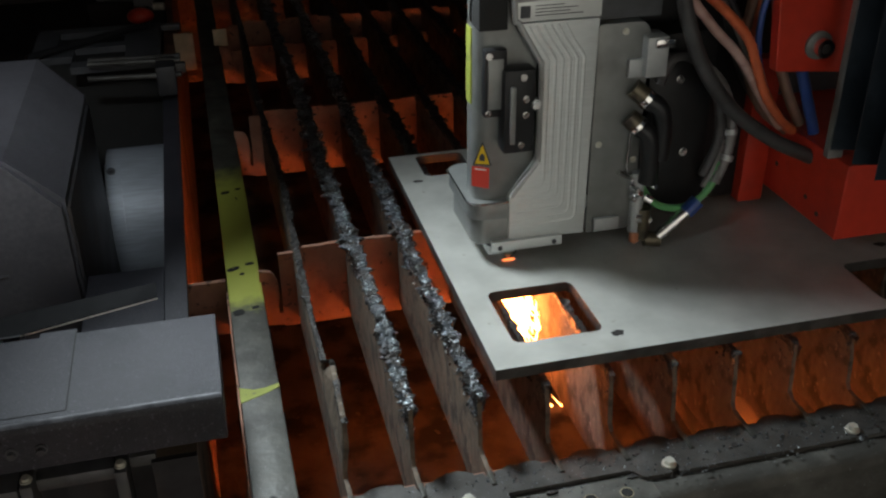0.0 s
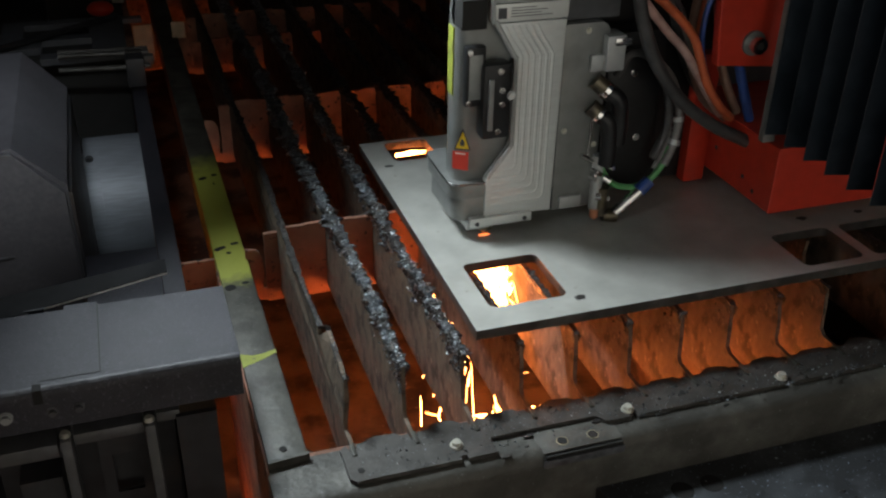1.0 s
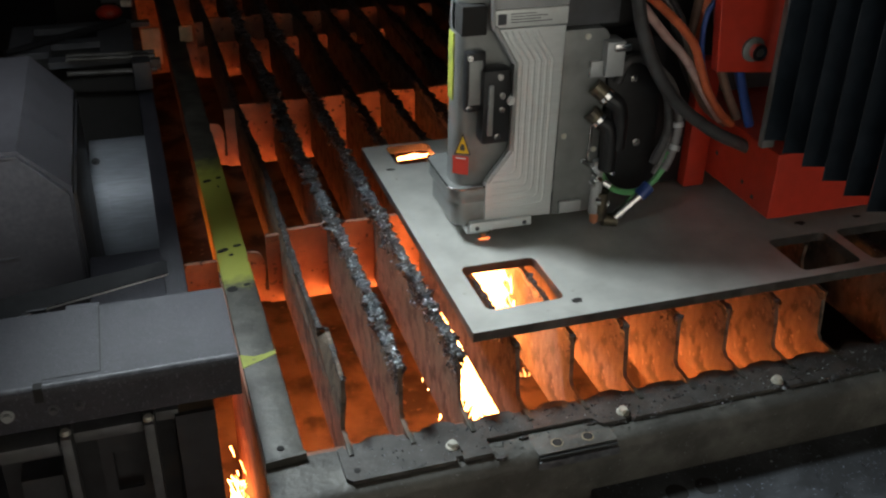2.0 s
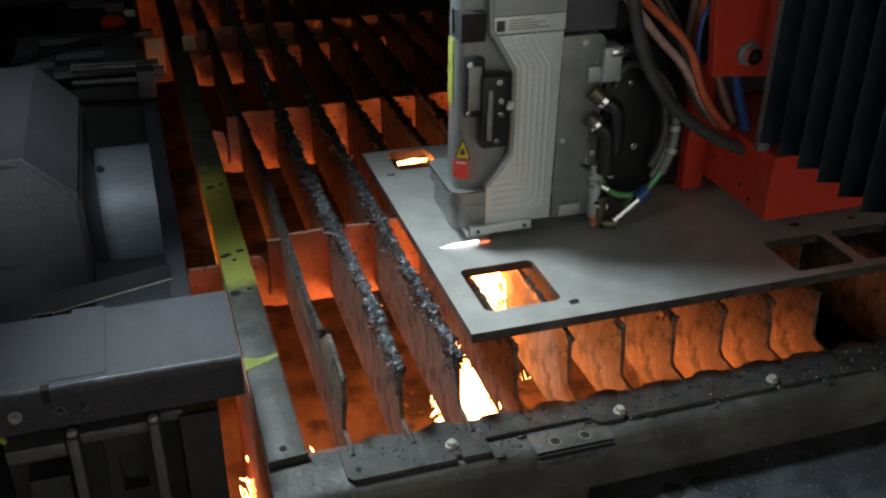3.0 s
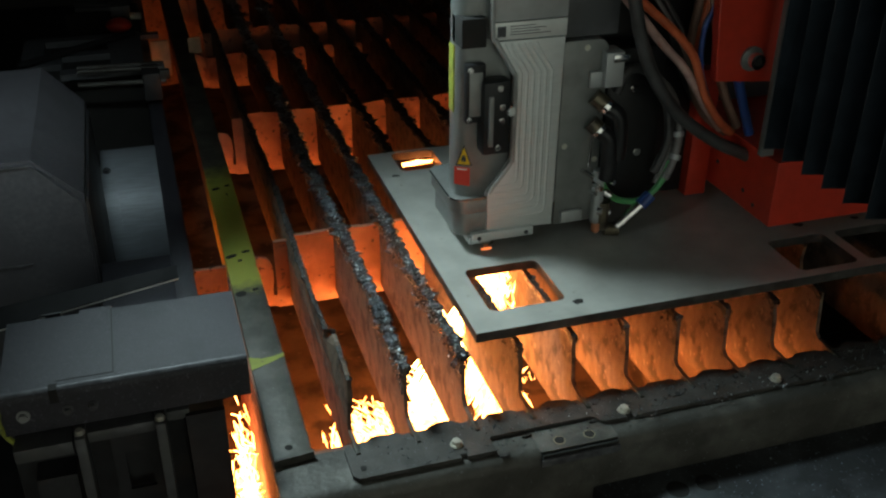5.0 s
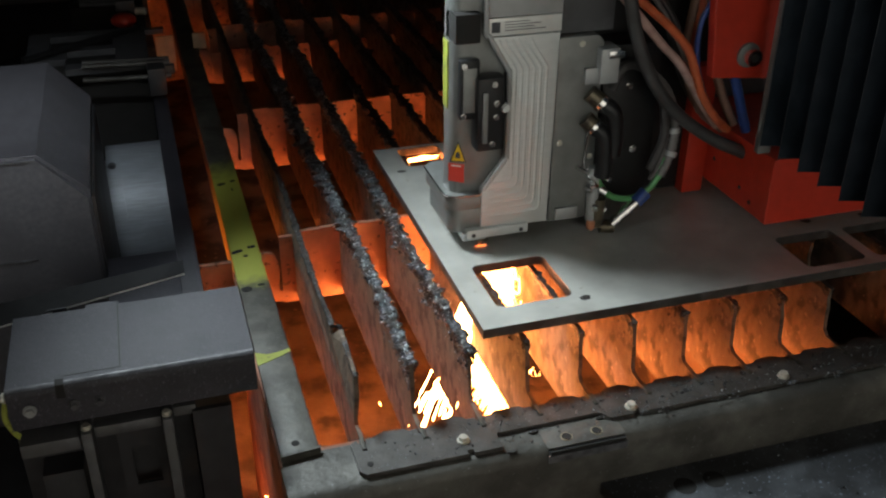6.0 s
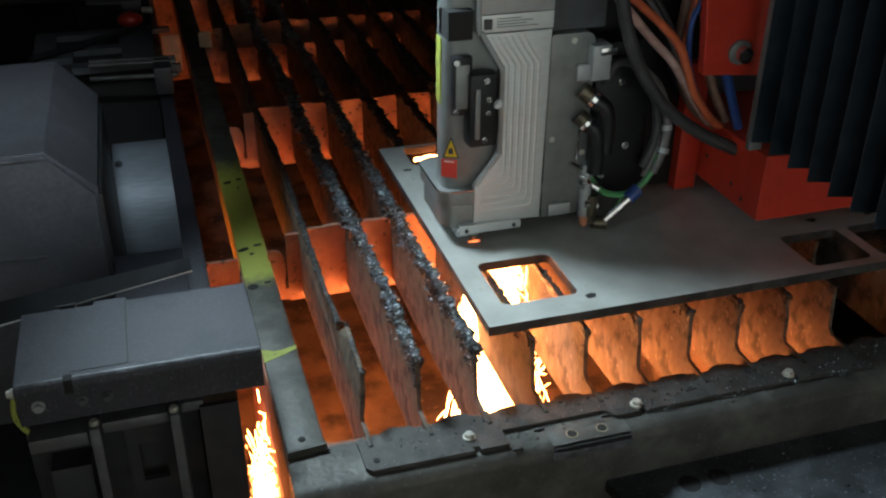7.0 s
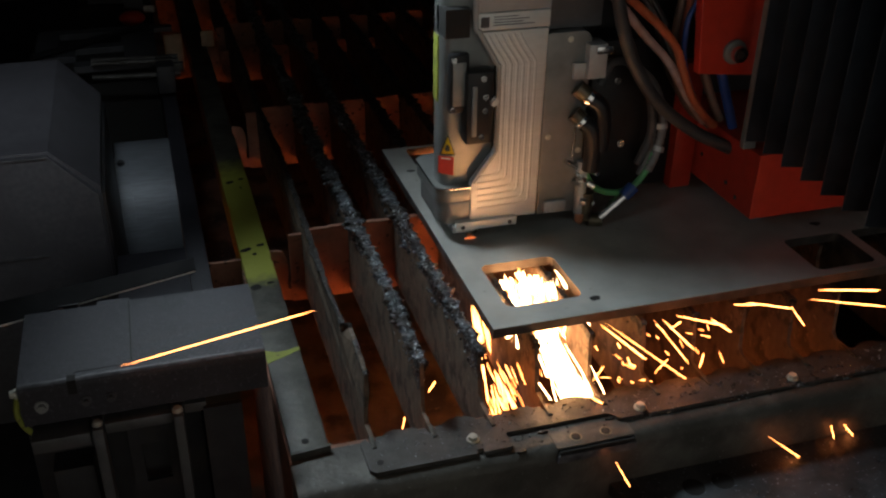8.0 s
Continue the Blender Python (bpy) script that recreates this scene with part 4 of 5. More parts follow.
    part("thin_pipe", tube(bmesh.new(), [(0.2215, 0.1905, 0.152), (0.2215, 0.19, 0.13), (0.2205, 0.19, 0.112), (0.2225, 0.19, 0.1)], 0.0016, 8, 4), M_CHROME, ob, "thin bright pipe")
    part("guide_block", box(0.212, 0.229, 0.187, 0.193, 0.214, 0.234, bevel=0.0015), M_ALU2, ob, "small grey guide block")
    for x, z, r in ((0.229, 0.086, 0.0045), (0.226, 0.075, 0.0032), (0.247, 0.046, 0.0042), (0.25, 0.088, 0.004)):
        part("hose_clip", rod(bmesh.new(), (x, 0.1895, z), (x + 0.004, 0.18, z - 0.001), r, r * 0.8, n=12), M_CHROME, ob, "small bright hose clip")
    for u in (0.0, 0.012):
        part("coupling_ring", rod(bmesh.new(), (0.268 + u, 0.18, 0.0289 + u * 0.82), (0.2705 + u, 0.18, 0.031 + u * 0.82), 0.0082, n=16), M_CHROME, ob, "ridged coupling ring")
    part("clear_tube", tube(bmesh.new(), [(0.322, 0.197, 0.07), (0.334, 0.2, 0.094), (0.34, 0.204, 0.122), (0.338, 0.21, 0.15)], 0.0046, 10, 8, rings=0.1), M_GREYCAB, ob, "clear grey tube")
    for p, q in (((0.3435, 0.1935, 0.103), (0.3455, 0.1945, 0.109)), ((0.347, 0.1965, 0.133), (0.347, 0.198, 0.139))):
        part("tube_ferrule", rod(bmesh.new(), p, q, 0.0076, n=14), M_ALU2, ob, "pale tube ferrule")
    # black back plate with hose loop
    part("back_plate", box(0.238, 0.44, 0.262, 0.3, 0.02, 0.46, bevel=0.004), M_BLACK, ob, "black back plate")
    part("motor_block", box(0.25, 0.33, 0.215, 0.262, 0.04, 0.25, bevel=0.008), M_BLACK, ob, "black motor block")
    for x, y, z in ((0.287, 0.2145, 0.197), (0.266, 0.2145, 0.137), (0.3, 0.2145, 0.11)):
        part("motor_screw", screw(bmesh.new(), (x, y, z), (0, -1, 0), 0.0036, 0.003), M_CHROME, ob)
    part("green_tube", tube(bmesh.new(), [(0.238, 0.188, 0.1), (0.243, 0.188, 0.08), (0.262, 0.188, 0.06), (0.29, 0.188, 0.053), (0.315, 0.19, 0.061), (0.331, 0.192, 0.08), (0.34, 0.196, 0.1)], 0.0042, 10, 6), M_GREEN, ob, "green air tube")
    part("braided_tube", tube(bmesh.new(), [(0.331, 0.19, 0.078), (0.342, 0.194, 0.1), (0.349, 0.198, 0.13), (0.347, 0.204, 0.16), (0.335, 0.21, 0.19), (0.31, 0.216, 0.215)], 0.006, 10, 8, rings=0.14), M_GREYCAB, ob, "grey braided tube")
    part("black_tube", tube(bmesh.new(), [(0.255, 0.2, 0.2), (0.27, 0.2, 0.228), (0.3, 0.2, 0.22), (0.325, 0.2, 0.185), (0.335, 0.2, 0.13), (0.32, 0.2, 0.085)], 0.006, 10, 6), M_RUBBER, ob, "black tube")
    return ob


def build_hoses():
    ob = thing("hose_bundle", (0.36, 0.22, 0.3), "bundle of pink, orange, blue and black hoses feeding the cutting head", "hoses")
    def hose(name, pts, r, mat, label, rings=0.0):
        pts = [Vector(p) for p in pts]
        part(name, tube(bmesh.new(), [pts[0] + (pts[0] - pts[1]) * 4] + pts, r, 12, 8, rings=rings), mat, ob, label)
    hose("thick_hose", [(0.252, 0.168, 0.317), (0.262, 0.168, 0.281), (0.285, 0.168, 0.229), (0.325, 0.168, 0.177), (0.379, 0.168, 0.136), (0.425, 0.168, 0.112), (0.44, 0.168, 0.104)], 0.0082, M_RUBBER, "thick dark rubber hose")
    hose("pale_conduit", [(0.258, 0.19, 0.311), (0.282, 0.19, 0.285), (0.31, 0.19, 0.255), (0.337, 0.19, 0.229), (0.357, 0.192, 0.203), (0.38, 0.195, 0.171), (0.41, 0.2, 0.135)], 0.0056, M_PINK, "pale pinkish conduit", 0.06)
    hose("orange_conduit", [(0.28, 0.186, 0.306), (0.302, 0.186, 0.288), (0.325, 0.186, 0.268), (0.347, 0.186, 0.243), (0.36, 0.186, 0.215), (0.374, 0.186, 0.184), (0.398, 0.186, 0.151), (0.424, 0.196, 0.13)], 0.0058, M_ORANGE, "orange corrugated conduit", 0.12)
    hose("grey_tube", [(0.302, 0.2, 0.305), (0.32, 0.2, 0.281), (0.336, 0.2, 0.257), (0.347, 0.2, 0.237), (0.365, 0.203, 0.207), (0.395, 0.21, 0.16)], 0.003, M_GREYCAB, "thin grey tube")
    hose("dark_tube", [(0.318, 0.212, 0.302), (0.336, 0.212, 0.277), (0.347, 0.212, 0.258), (0.357, 0.213, 0.233), (0.38, 0.22, 0.18)], 0.0035, M_RUBBER, "thin dark tube")
    hose("brown_conduit", [(0.371, 0.225, 0.294), (0.368, 0.225, 0.261), (0.366, 0.225, 0.228), (0.374, 0.225, 0.197), (0.399, 0.225, 0.149), (0.433, 0.22, 0.12)], 0.007, M_BROWN, "brown conduit", 0.1)
    hose("red_conduit", [(0.376, 0.213, 0.296), (0.371, 0.213, 0.254), (0.373, 0.213, 0.216), (0.389, 0.213, 0.174), (0.411, 0.21, 0.141), (0.43, 0.21, 0.125)], 0.006, M_ORANGE, "dull red conduit", 0.12)
    hose("blue_tube", [(0.376, 0.195, 0.301), (0.364, 0.195, 0.275), (0.364, 0.195, 0.232), (0.377, 0.195, 0.192), (0.399, 0.197, 0.155), (0.425, 0.2, 0.13)], 0.0036, M_BLUE, "thin blue air tube")
    hose("dark_conduit", [(0.325, 0.25, 0.31), (0.352, 0.25, 0.262), (0.372, 0.25, 0.21), (0.4, 0.25, 0.16), (0.45, 0.25, 0.1)], 0.007, M_RUBBER, "dark thin hose")
    hose("brown_tube", [(0.392, 0.2, 0.235), (0.399, 0.2, 0.205), (0.417, 0.2, 0.166), (0.435, 0.2, 0.135)], 0.006, M_BROWN, "brown conduit")
    hose("blue_air_tube", [(0.412, 0.19, 0.24), (0.416, 0.19, 0.213), (0.43, 0.188, 0.172), (0.445, 0.185, 0.129)], 0.0066, M_BLUE, "blue air tube")
    return ob


def build_carriage():
    ob = thing("red_carriage", (0.5, 0.25, 0.04), "red painted carriage housing beside the cutting head", "carriage")
    bm = prism(bmesh.new(), [(0.098, 0.038), (0.25, 0.038), (0.27, 0.06), (0.45, 0.06), (0.45, 0.126), (0.098, 0.126)], "x", 0.432, 0.85, bevel=0.0015)
    part("lower_housing", bm, M_RED, ob, "red lower housing", smooth=False)
    for y, z in ((0.225, 0.075), (0.16, 0.062), (0.135, 0.052)):
        part("housing_screw", screw(bmesh.new(), (0.432, y, z), (-1, 0, 0), 0.0032, 0.001, washer=False), M_INK, ob, "dark sunk screw")
    part("flank", box(0.4, 0.4315, 0.245, 0.36, 0.018, 0.2, bevel=0.002), M_RED, ob, "red flank")
    bm = prism(bmesh.new(), [(0.374, 0.212), (0.46, 0.204), (0.46, 0.5), (0.345, 0.5)], "y", 0.17, 0.185, bevel=0.0015)
    up = part("upper_bracket", bm, M_RED, ob, "red upper bracket", smooth=False)
    part("back_panel", box(0.402, 0.75, 0.3, 0.34, 0.13, 0.5, bevel=0.003), M_DARK, ob, "dark back panel")
    at = Vector((0.4185, 0.1695, 0.238))
    bm = rod(bmesh.new(), at, at + Vector((0, -0.003, 0)), 0.0155, n=24)
    part("washer", bm, M_COLUMN, up)
    bm = rod(bmesh.new(), at + Vector((0, -0.003, 0)), at + Vector((0, -0.016, 0)), 0.0105, 0.01, n=24)
    rod(bm, at + Vector((0, -0.0161, 0)), at + Vector((0, -0.0165, 0)), 0.0055, hexa=True, mi=1)
    part("socket_screw", bm, [M_CHROME, M_HOLE], up, "large socket-head screw")
    return ob


def build_bellows():
    ob = thing("bellows", (0.43, 0.0, 0.13), "dark blue pleated bellows guarding the bridge", "bellows")
    bm = prism(bmesh.new(), [(0.118, 0.128), (0.127, 0.128), (0.127, 0.5), (0.118, 0.5)], "x", 0.419, 0.437, bevel=0.001)
    part("end_frame", bm, M_COLUMN, ob, "grey metal end frame")
    for i in range(11):                                       # deep folds, each ridge before the next valley
        ya = 0.116 - i * 0.038
        zb = 0.14 - 0.0006 * i
        pts = [(0.4195, ya), (0.4185, ya - 0.0012), (0.446, ya - 0.0098), (0.4465, ya + 0.027), (0.4205, ya + 0.0006)]
        part("pleat", prism(bmesh.new(), pts, "z", zb, 0.5, bevel=0.0004), M_BELLOWS, ob)
        part("seam", rod(bmesh.new(), (0.4188, ya - 0.0008, zb - 0.0005), (0.4188, ya - 0.0008, 0.5), 0.0005, n=6), M_DARK, ob, "worn pleat edge")
    return ob


# ------------------------------------------------ left side of the machine
def build_cover_box():
    ob = thing("sheet_metal_cover", (-0.36, 0.05, 0.0), "grey powder-coated sheet-metal cover with screws", "cover")
    r = 0.008
    pts = [(-0.018, 0.0), (-0.018, 0.043 - r), (-0.018, 0.045 - r)] + [(-0.018 + r - r * math.cos(a), 0.045 - r + r * math.sin(a)) for a in (0.4, 0.8, 1.2)] + [(-0.018 + r, 0.045), (-0.016 + r, 0.045), (0.113, 0.045), (0.115, 0.045), (0.115, 0.0)]
    bm = prism(bmesh.new(), pts, "x", -0.482, -0.249, bevel=0.0008)
    part("cover_sheet", bm, M_COVER, ob)
    # added strip, the highlight along the bend is its colour
    arc = [(-0.0102 - 0.0082 * math.cos(i * math.pi / 16), 0.0372 + 0.0082 * math.sin(i * math.pi / 16)) for i in range(4, 8)]
    bm = prism(bmesh.new(), arc + [(y + 0.001, z - 0.001) for y, z in arc[::-1]], "x", -0.4815, -0.2495)
    part("bent_edge", bm, M_EDGE, ob, "strip along the bent edge, coloured as its highlight")
    part("notch", box(-0.437, -0.429, -0.0184, -0.008, 0.03, 0.0453), M_HOLE, ob, "dark notch in the front edge")
    part("seam", box(-0.3775, -0.3765, -0.004, 0.115, 0.0447, 0.0454), M_HOLE, ob, "thin dark panel seam")
    part("seam", box(-0.43, -0.3775, -0.0045, -0.0037, 0.0447, 0.0454), M_HOLE, ob, "thin dark panel seam")
    part("back_lid", box(-0.41, -0.3765, 0.1155, 0.124, 0.03, 0.0445, bevel=0.001), M_COVER, ob)
    for x, z, r, m in ((-0.463, 0.021, 0.0048, M_ALU2), (-0.423, 0.02, 0.0038, M_CLAMP), (-0.4, 0.02, 0.0038, M_EDGE)):
        part("cover_screw", screw(bmesh.new(), (x, -0.018, z), (0, -1, 0), r, 0.006, hexa=True), m, ob, "dull hexagon-head screw")
    part("side_screw", screw(bmesh.new(), (-0.483, -0.012, 0.036), (-1, 0, 0), 0.004, 0.006), M_ZINC, ob)
    part("yellow_wire", tube(bmesh.new(), [(-0.484, -0.01, 0.03), (-0.487, -0.012, 0.012), (-0.482, -0.012, -0.006), (-0.474, -0.01, -0.018)], 0.0028, 8), M_YEL, ob, "yellow wire")


def build_clamp():
    ob = thing("clamp_bracket", (-0.4, 0.01, -0.33), "black steel clamp bracket under the cover", "bracket")
    part("clamp_bar", box(-0.478, -0.424, -0.03, 0.02, -0.026, -0.0105, bevel=0.002), M_CLAMP, ob)
    part("clamp_bar", box(-0.4105, -0.3465, -0.022, 0.02, -0.022, -0.0095, bevel=0.002), M_CLAMP, ob)
    part("clamp_bar", box(-0.334, -0.312, -0.016, 0.02, -0.018, -0.0065, bevel=0.002), M_CLAMP, ob)
    for x, l in ((-0.4165, -0.36), (-0.3405, -0.36)):
        bm = box(x - 0.005, x + 0.005, -0.034, -0.008, l, -0.006, bevel=0.0015)
        b = part("upright", bm, M_CLAMP, ob, "worn upright flat bar")
        part("cap_screw", screw(bmesh.new(), (x, -0.024, -0.006), (0, 0, 1), 0.004, 0.004), M_ZINC, b)
    bm = pierced(-0.4, -0.352, 0.0, 0.1, 0.0, 0.004, [(-0.388, -0.362, 0.012, 0.062)], 0)
    bmesh.ops.rotate(bm, verts=bm.verts, cent=(0, 0, 0), matrix=Matrix.Rotation(radians(90), 3, "X"))
    bmesh.ops.translate(bm, verts=bm.verts, vec=(0.006, 0.014, -0.13))
    part("window_plate", bm, M_DARK, ob, "dark plate with a square window", smooth=False)
    part("side_block", box(-0.47, -0.43, 0.0, 0.06, -0.36, -0.075, bevel=0.002), M_DARK, ob)
    part("back_panel", box(-0.49, -0.318, 0.03, 0.05, -0.36, -0.002, bevel=0.002), M_DARK, ob)
    part("small_screw", screw(bmesh.new(), (-0.422, 0.028, -0.1), (0, -1, 0), 0.0035, 0.003), M_ZINC, ob)


def build_hood():
    ob = thing("angled_hood", (-0.55, 0.5, -0.1), "grey angled sheet-metal hood over the drive", "hood")
    pts = [(-0.9, -0.33), (-0.402, -0.33), (-0.402, 0.069), (-0.455, 0.128), (-0.9, 0.128)]
    bm = prism(bmesh.new(), pts, "y", 0.352, 0.715, bevel=0.001)
    for v in bm.verts:                                        # the right flank's foot leans back
        if v.co.z < 0.1 and v.co.y < 0.36 and v.co.z > 0:
            v.co.y += 0.013
    part("hood_shell", bm, [M_HOOD], ob, smooth=False)
    bm = prism(bmesh.new(), [(-0.9, -0.33), (-0.4045, -0.33), (-0.4045, 0.066), (-0.4565, 0.1245), (-0.9, 0.1245)], "y", 0.3455, 0.3575, bevel=0.0008)
    part("front_panel", bm, M_HOOD, ob, "dark front panel", smooth=False)
    # added strips whose pale colour draws the highlight lines of the panel
    for z0, x1 in ((0.1247, -0.4565), (-0.009, -0.476)):
        part("panel_edge", box(-0.9, x1, 0.3425, 0.3456, z0 - 0.0022, z0, bevel=0.0004), M_EDGE, ob, "strip along the panel edge, coloured as its highlight")
    part("side_panel", box(-0.4015, -0.3975, 0.362, 0.7, -0.33, 0.06, bevel=0.001), M_DARK, ob, "dark rusty side panel")
    # drum sheet beside it
    ob = thing("roller_guard", (-0.345, 0.8, -0.26), "curved brushed-steel roller guard", "guard")
    def curved(x0, x1, a0, a1, r, n, thick):
        """A sheet bent round an axis along x."""
        bm, prev = bmesh.new(), None
        for i in range(n + 1):
            a = radians(a0 + (a1 - a0) * i / n)
            ring = [bm.verts.new((x, 0.8 - q * math.cos(a), -0.17 + q * math.sin(a))) for x, q in ((x0, r), (x1, r), (x1, r - thick), (x0, r - thick))]
            for k in range(4 if prev else 0):
                bm.faces.new((prev[k], prev[(k + 1) % 4], ring[(k + 1) % 4], ring[k]))
            if not prev or i == n:
                bm.faces.new(ring)
            prev = ring
        return bm
    part("guard_sheet", curved(-0.399, -0.305, -50, 130, 0.11, 24, 0.004), M_GUARD, ob)
    part("guard_tab", curved(-0.4, -0.377, 12, 72, 0.1125, 10, 0.002), M_GUARD, ob, "thin brushed tab")
    part("guard_screw", screw(bmesh.new(), (-0.39, 0.8 - 0.1125 * math.cos(radians(64)), -0.17 + 0.1125 * math.sin(radians(64))), (0, -0.44, 0.9), 0.005, 0.005), M_DARK, ob, "dark round screw")
    part("guard_stand", box(-0.39, -0.315, 0.74, 0.86, -0.2601, -0.235), M_DARK, ob)
    single("edge_strip", box(-0.308, -0.282, 0.16, 1.08, -0.05, -0.042, bevel=0.001), M_COVER, "flat grey painted edge strip along the table", "edge strip")
    single("deck_sheet", box(-0.397, -0.3085, 0.13, 0.38, -0.05, -0.042, bevel=0.001), M_COVER, "dark grey painted deck sheet beside the edge strip", "deck sheet")
    single("machine_bed", box(-0.9, -0.302, 0.12, 2.6, -0.36, -0.26), M_DARK, "dark machine bed beside the table", "machine bed", kind="structure")
    single("bed_flank", box(-0.307, -0.288, 0.125, 2.4, -0.5, -0.055), M_CROSS, "rust-brown flank of the machine bed", "flank", kind="structure")
    # leaning angle strip
    a, b = Vector((-0.56, 0.11, 0.03)), Vector((-0.303, 0.157, 0.046))
    bm = bmesh.new()
    d = (b - a).normalized()
    up = Vector((0, 0.62, 0.3)).normalized() * 0.032
    th = d.cross(up).normalized() * 0.002
    vs = [bm.verts.new(p + q + w) for w in (Vector(), th) for p, q in ((a, Vector()), (b, Vector()), (b, up * 0.55), (a, up))]
    for q in ((3, 2, 1, 0), (4, 5, 6, 7), (0, 1, 5, 4), (1, 2, 6, 5), (2, 3, 7, 6), (3, 0, 4, 7)):
        bm.faces.new([vs[i] for i in q])
    ob = thing("angle_strip", (-0.4, 0.14, 0.02), "bent grey metal strip behind the cover", "metal strip")
    part("strip", bm, M_STRIP, ob, smooth=False)
    # bright rod added as the highlight line of the lower edge
    part("strip_edge", rod(bmesh.new(), a, b, 0.0011, n=8), M_ALU, ob, "bright rod along the lower edge, standing in for its highlight")
    part("strip_foot", box(-0.45, -0.43, 0.13, 0.15, -0.3, 0.04), M_DARK, ob)


def build_gripper():
    ob = thing("gripper", (-0.4, 1.1, -0.05), "grey steel sheet gripper with slotted jaw plate and dark lever", "gripper")
    bm = pierced(-0.53, -0.305, 1.03, 1.275, 0.0, 0.012, [(-0.49, -0.37, 1.168, 1.245), (-0.456, -0.366, 1.062, 1.14), (-0.53, -0.4565, 1.03, 1.095)], 0)
    B(bm, -0.3049, -0.268, 1.25, 1.27, 0.001, 0.011, bevel=0.001)
    part("jaw_plate", bm, M_JAW, ob, smooth=False)
    part("lever", tube(bmesh.new(), [(-0.53, 1.075, 0.022), (-0.4, 1.175, 0.022), (-0.315, 1.235, 0.022)], 0.0065, 8, 4), M_BLACK, ob, "dark lever")
    for y, z in ((1.0, 0.02), (1.022, 0.02), (0.97, 0.004)):
        part("rod", rod(bmesh.new(), (-0.425, y + 0.015, z), (-0.27, y, z), 0.0048), M_RAIL, ob)
    part("joint", box(-0.312, -0.28, 0.96, 1.03, -0.03, 0.022, bevel=0.004), M_DARK, ob)
    part("joint_nose", box(-0.2799, -0.262, 0.985, 1.0, 0.0, 0.018, bevel=0.002), M_RAIL, ob)
    # near-black block right under the jaw plate, seen through its slots
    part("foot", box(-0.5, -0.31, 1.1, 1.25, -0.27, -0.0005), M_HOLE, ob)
    ob2 = thing("sheet_clamp", (-0.36, 1.5, 0.0), "dark sheet clamp with a red end cap", "clamp")
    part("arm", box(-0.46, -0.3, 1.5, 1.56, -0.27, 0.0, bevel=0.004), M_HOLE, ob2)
    for y in (1.482, 1.512):
        part("rod", rod(bmesh.new(), (-0.435, y, 0.014), (-0.33, y - 0.02, 0.014), 0.006), M_JAW, ob2)
    part("rod_block", box(-0.36, -0.318, 1.45, 1.5, -0.005, 0.022, bevel=0.003), M_JAW, ob2)
    bm = bmesh.new()
    bmesh.ops.create_uvsphere(bm, u_segments=16, v_segments=8, radius=0.022)
    bmesh.ops.scale(bm, verts=bm.verts, vec=(1.25, 1, 0.75))
    bmesh.ops.translate(bm, verts=bm.verts, vec=(-0.345, 1.37, 0.002))
    part("cap", bm, M_RED, ob2, "red rounded cap")
    part("fitting", rod(bmesh.new(), (-0.318, 1.4, 0.012), (-0.296, 1.395, 0.012), 0.008), M_ZINC, ob2, "small bright fitting")
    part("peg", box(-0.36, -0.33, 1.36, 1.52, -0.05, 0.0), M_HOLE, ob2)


# ------------------------------------------------ sparks
def streaks(n, seed, sample, r=(0.0006, 0.0014), length=(0.01, 0.035), mi=lambda u: 0):
    """Thin tapered streaks; sample(rnd) gives a place and a direction."""
    rnd = random.Random(seed)
    bm = bmesh.new()
    for i in range(n):
        p, d = sample(rnd)
        d = Vector(d).normalized()
        l, w = rnd.uniform(*length), rnd.uniform(*r)
        p = Vector(p)
        u = d.cross(Vector((0.3, 0.5, 0.8))).normalized()
        v = d.cross(u)
        a, b = bm.verts.new(p - d * l / 2), bm.verts.new(p + d * l / 2)
        rings = [[bm.verts.new(p + d * l * q + w * h * (u * math.cos(k * 2.0944) + v * math.sin(k * 2.0944))) for k in range(3)] for q, h in ((-0.3, 0.7), (0.38, 1.0))]
        m = mi(rnd.random())
        for k in range(3):
            n2 = (k + 1) % 3
            for q in ((a, rings[0][k], rings[0][n2]), (rings[0][k], rings[1][k], rings[1][n2], rings[0][n2]), (b, rings[1][n2], rings[1][k])):
                bm.faces.new(q).material_index = m
    return bm


def spark_thing(name, at, bm, label, mats=None):
    """A cloud of sparks as one mesh, built around at."""
    me = bpy.data.meshes.new(name)
    bm.to_mesh(me)
    bm.free()
    for m in mats or (M_SPARK, M_EMBER):
        me.materials.append(m)
    ob = new(name, me)
    ob.location = at
    return tagged(ob, label, "sparks", group="sparks of the laser cut", kind="stuff" if len(me.polygons) > 60 else "")


HOT = lambda u: 0 if u < 0.6 else 1
BIN = -0.62


def cloud(seed, n, size, flow, lift=0.35, thick=1.0, long=1.0):
    """Streaks filling an ellipsoid, flying along flow and outwards."""
    def sample(rnd):
        p = Vector([max(-1.6, min(1.6, rnd.gauss(0, 0.55))) * s for s in size])
        d = Vector(flow) + Vector((rnd.gauss(0, lift), rnd.gauss(0, lift), rnd.gauss(0, lift)))
        return p, d
    return streaks(n, seed, sample, (0.0009 * thick, 0.0022 * thick), (0.014 * thick * long, 0.036 * thick * long), HOT)


# sparks that fly free: seconds, then rows of start x, z, end x, z and the depth y
FLIGHTS = []
FLIGHTS.append((0.5, [(0.012, -0.04, 0.014, -0.08, 0.03), (0.024, -0.07, 0.027, -0.11, 0.01), (-0.07, -0.1, -0.066, -0.107, -0.02)]))
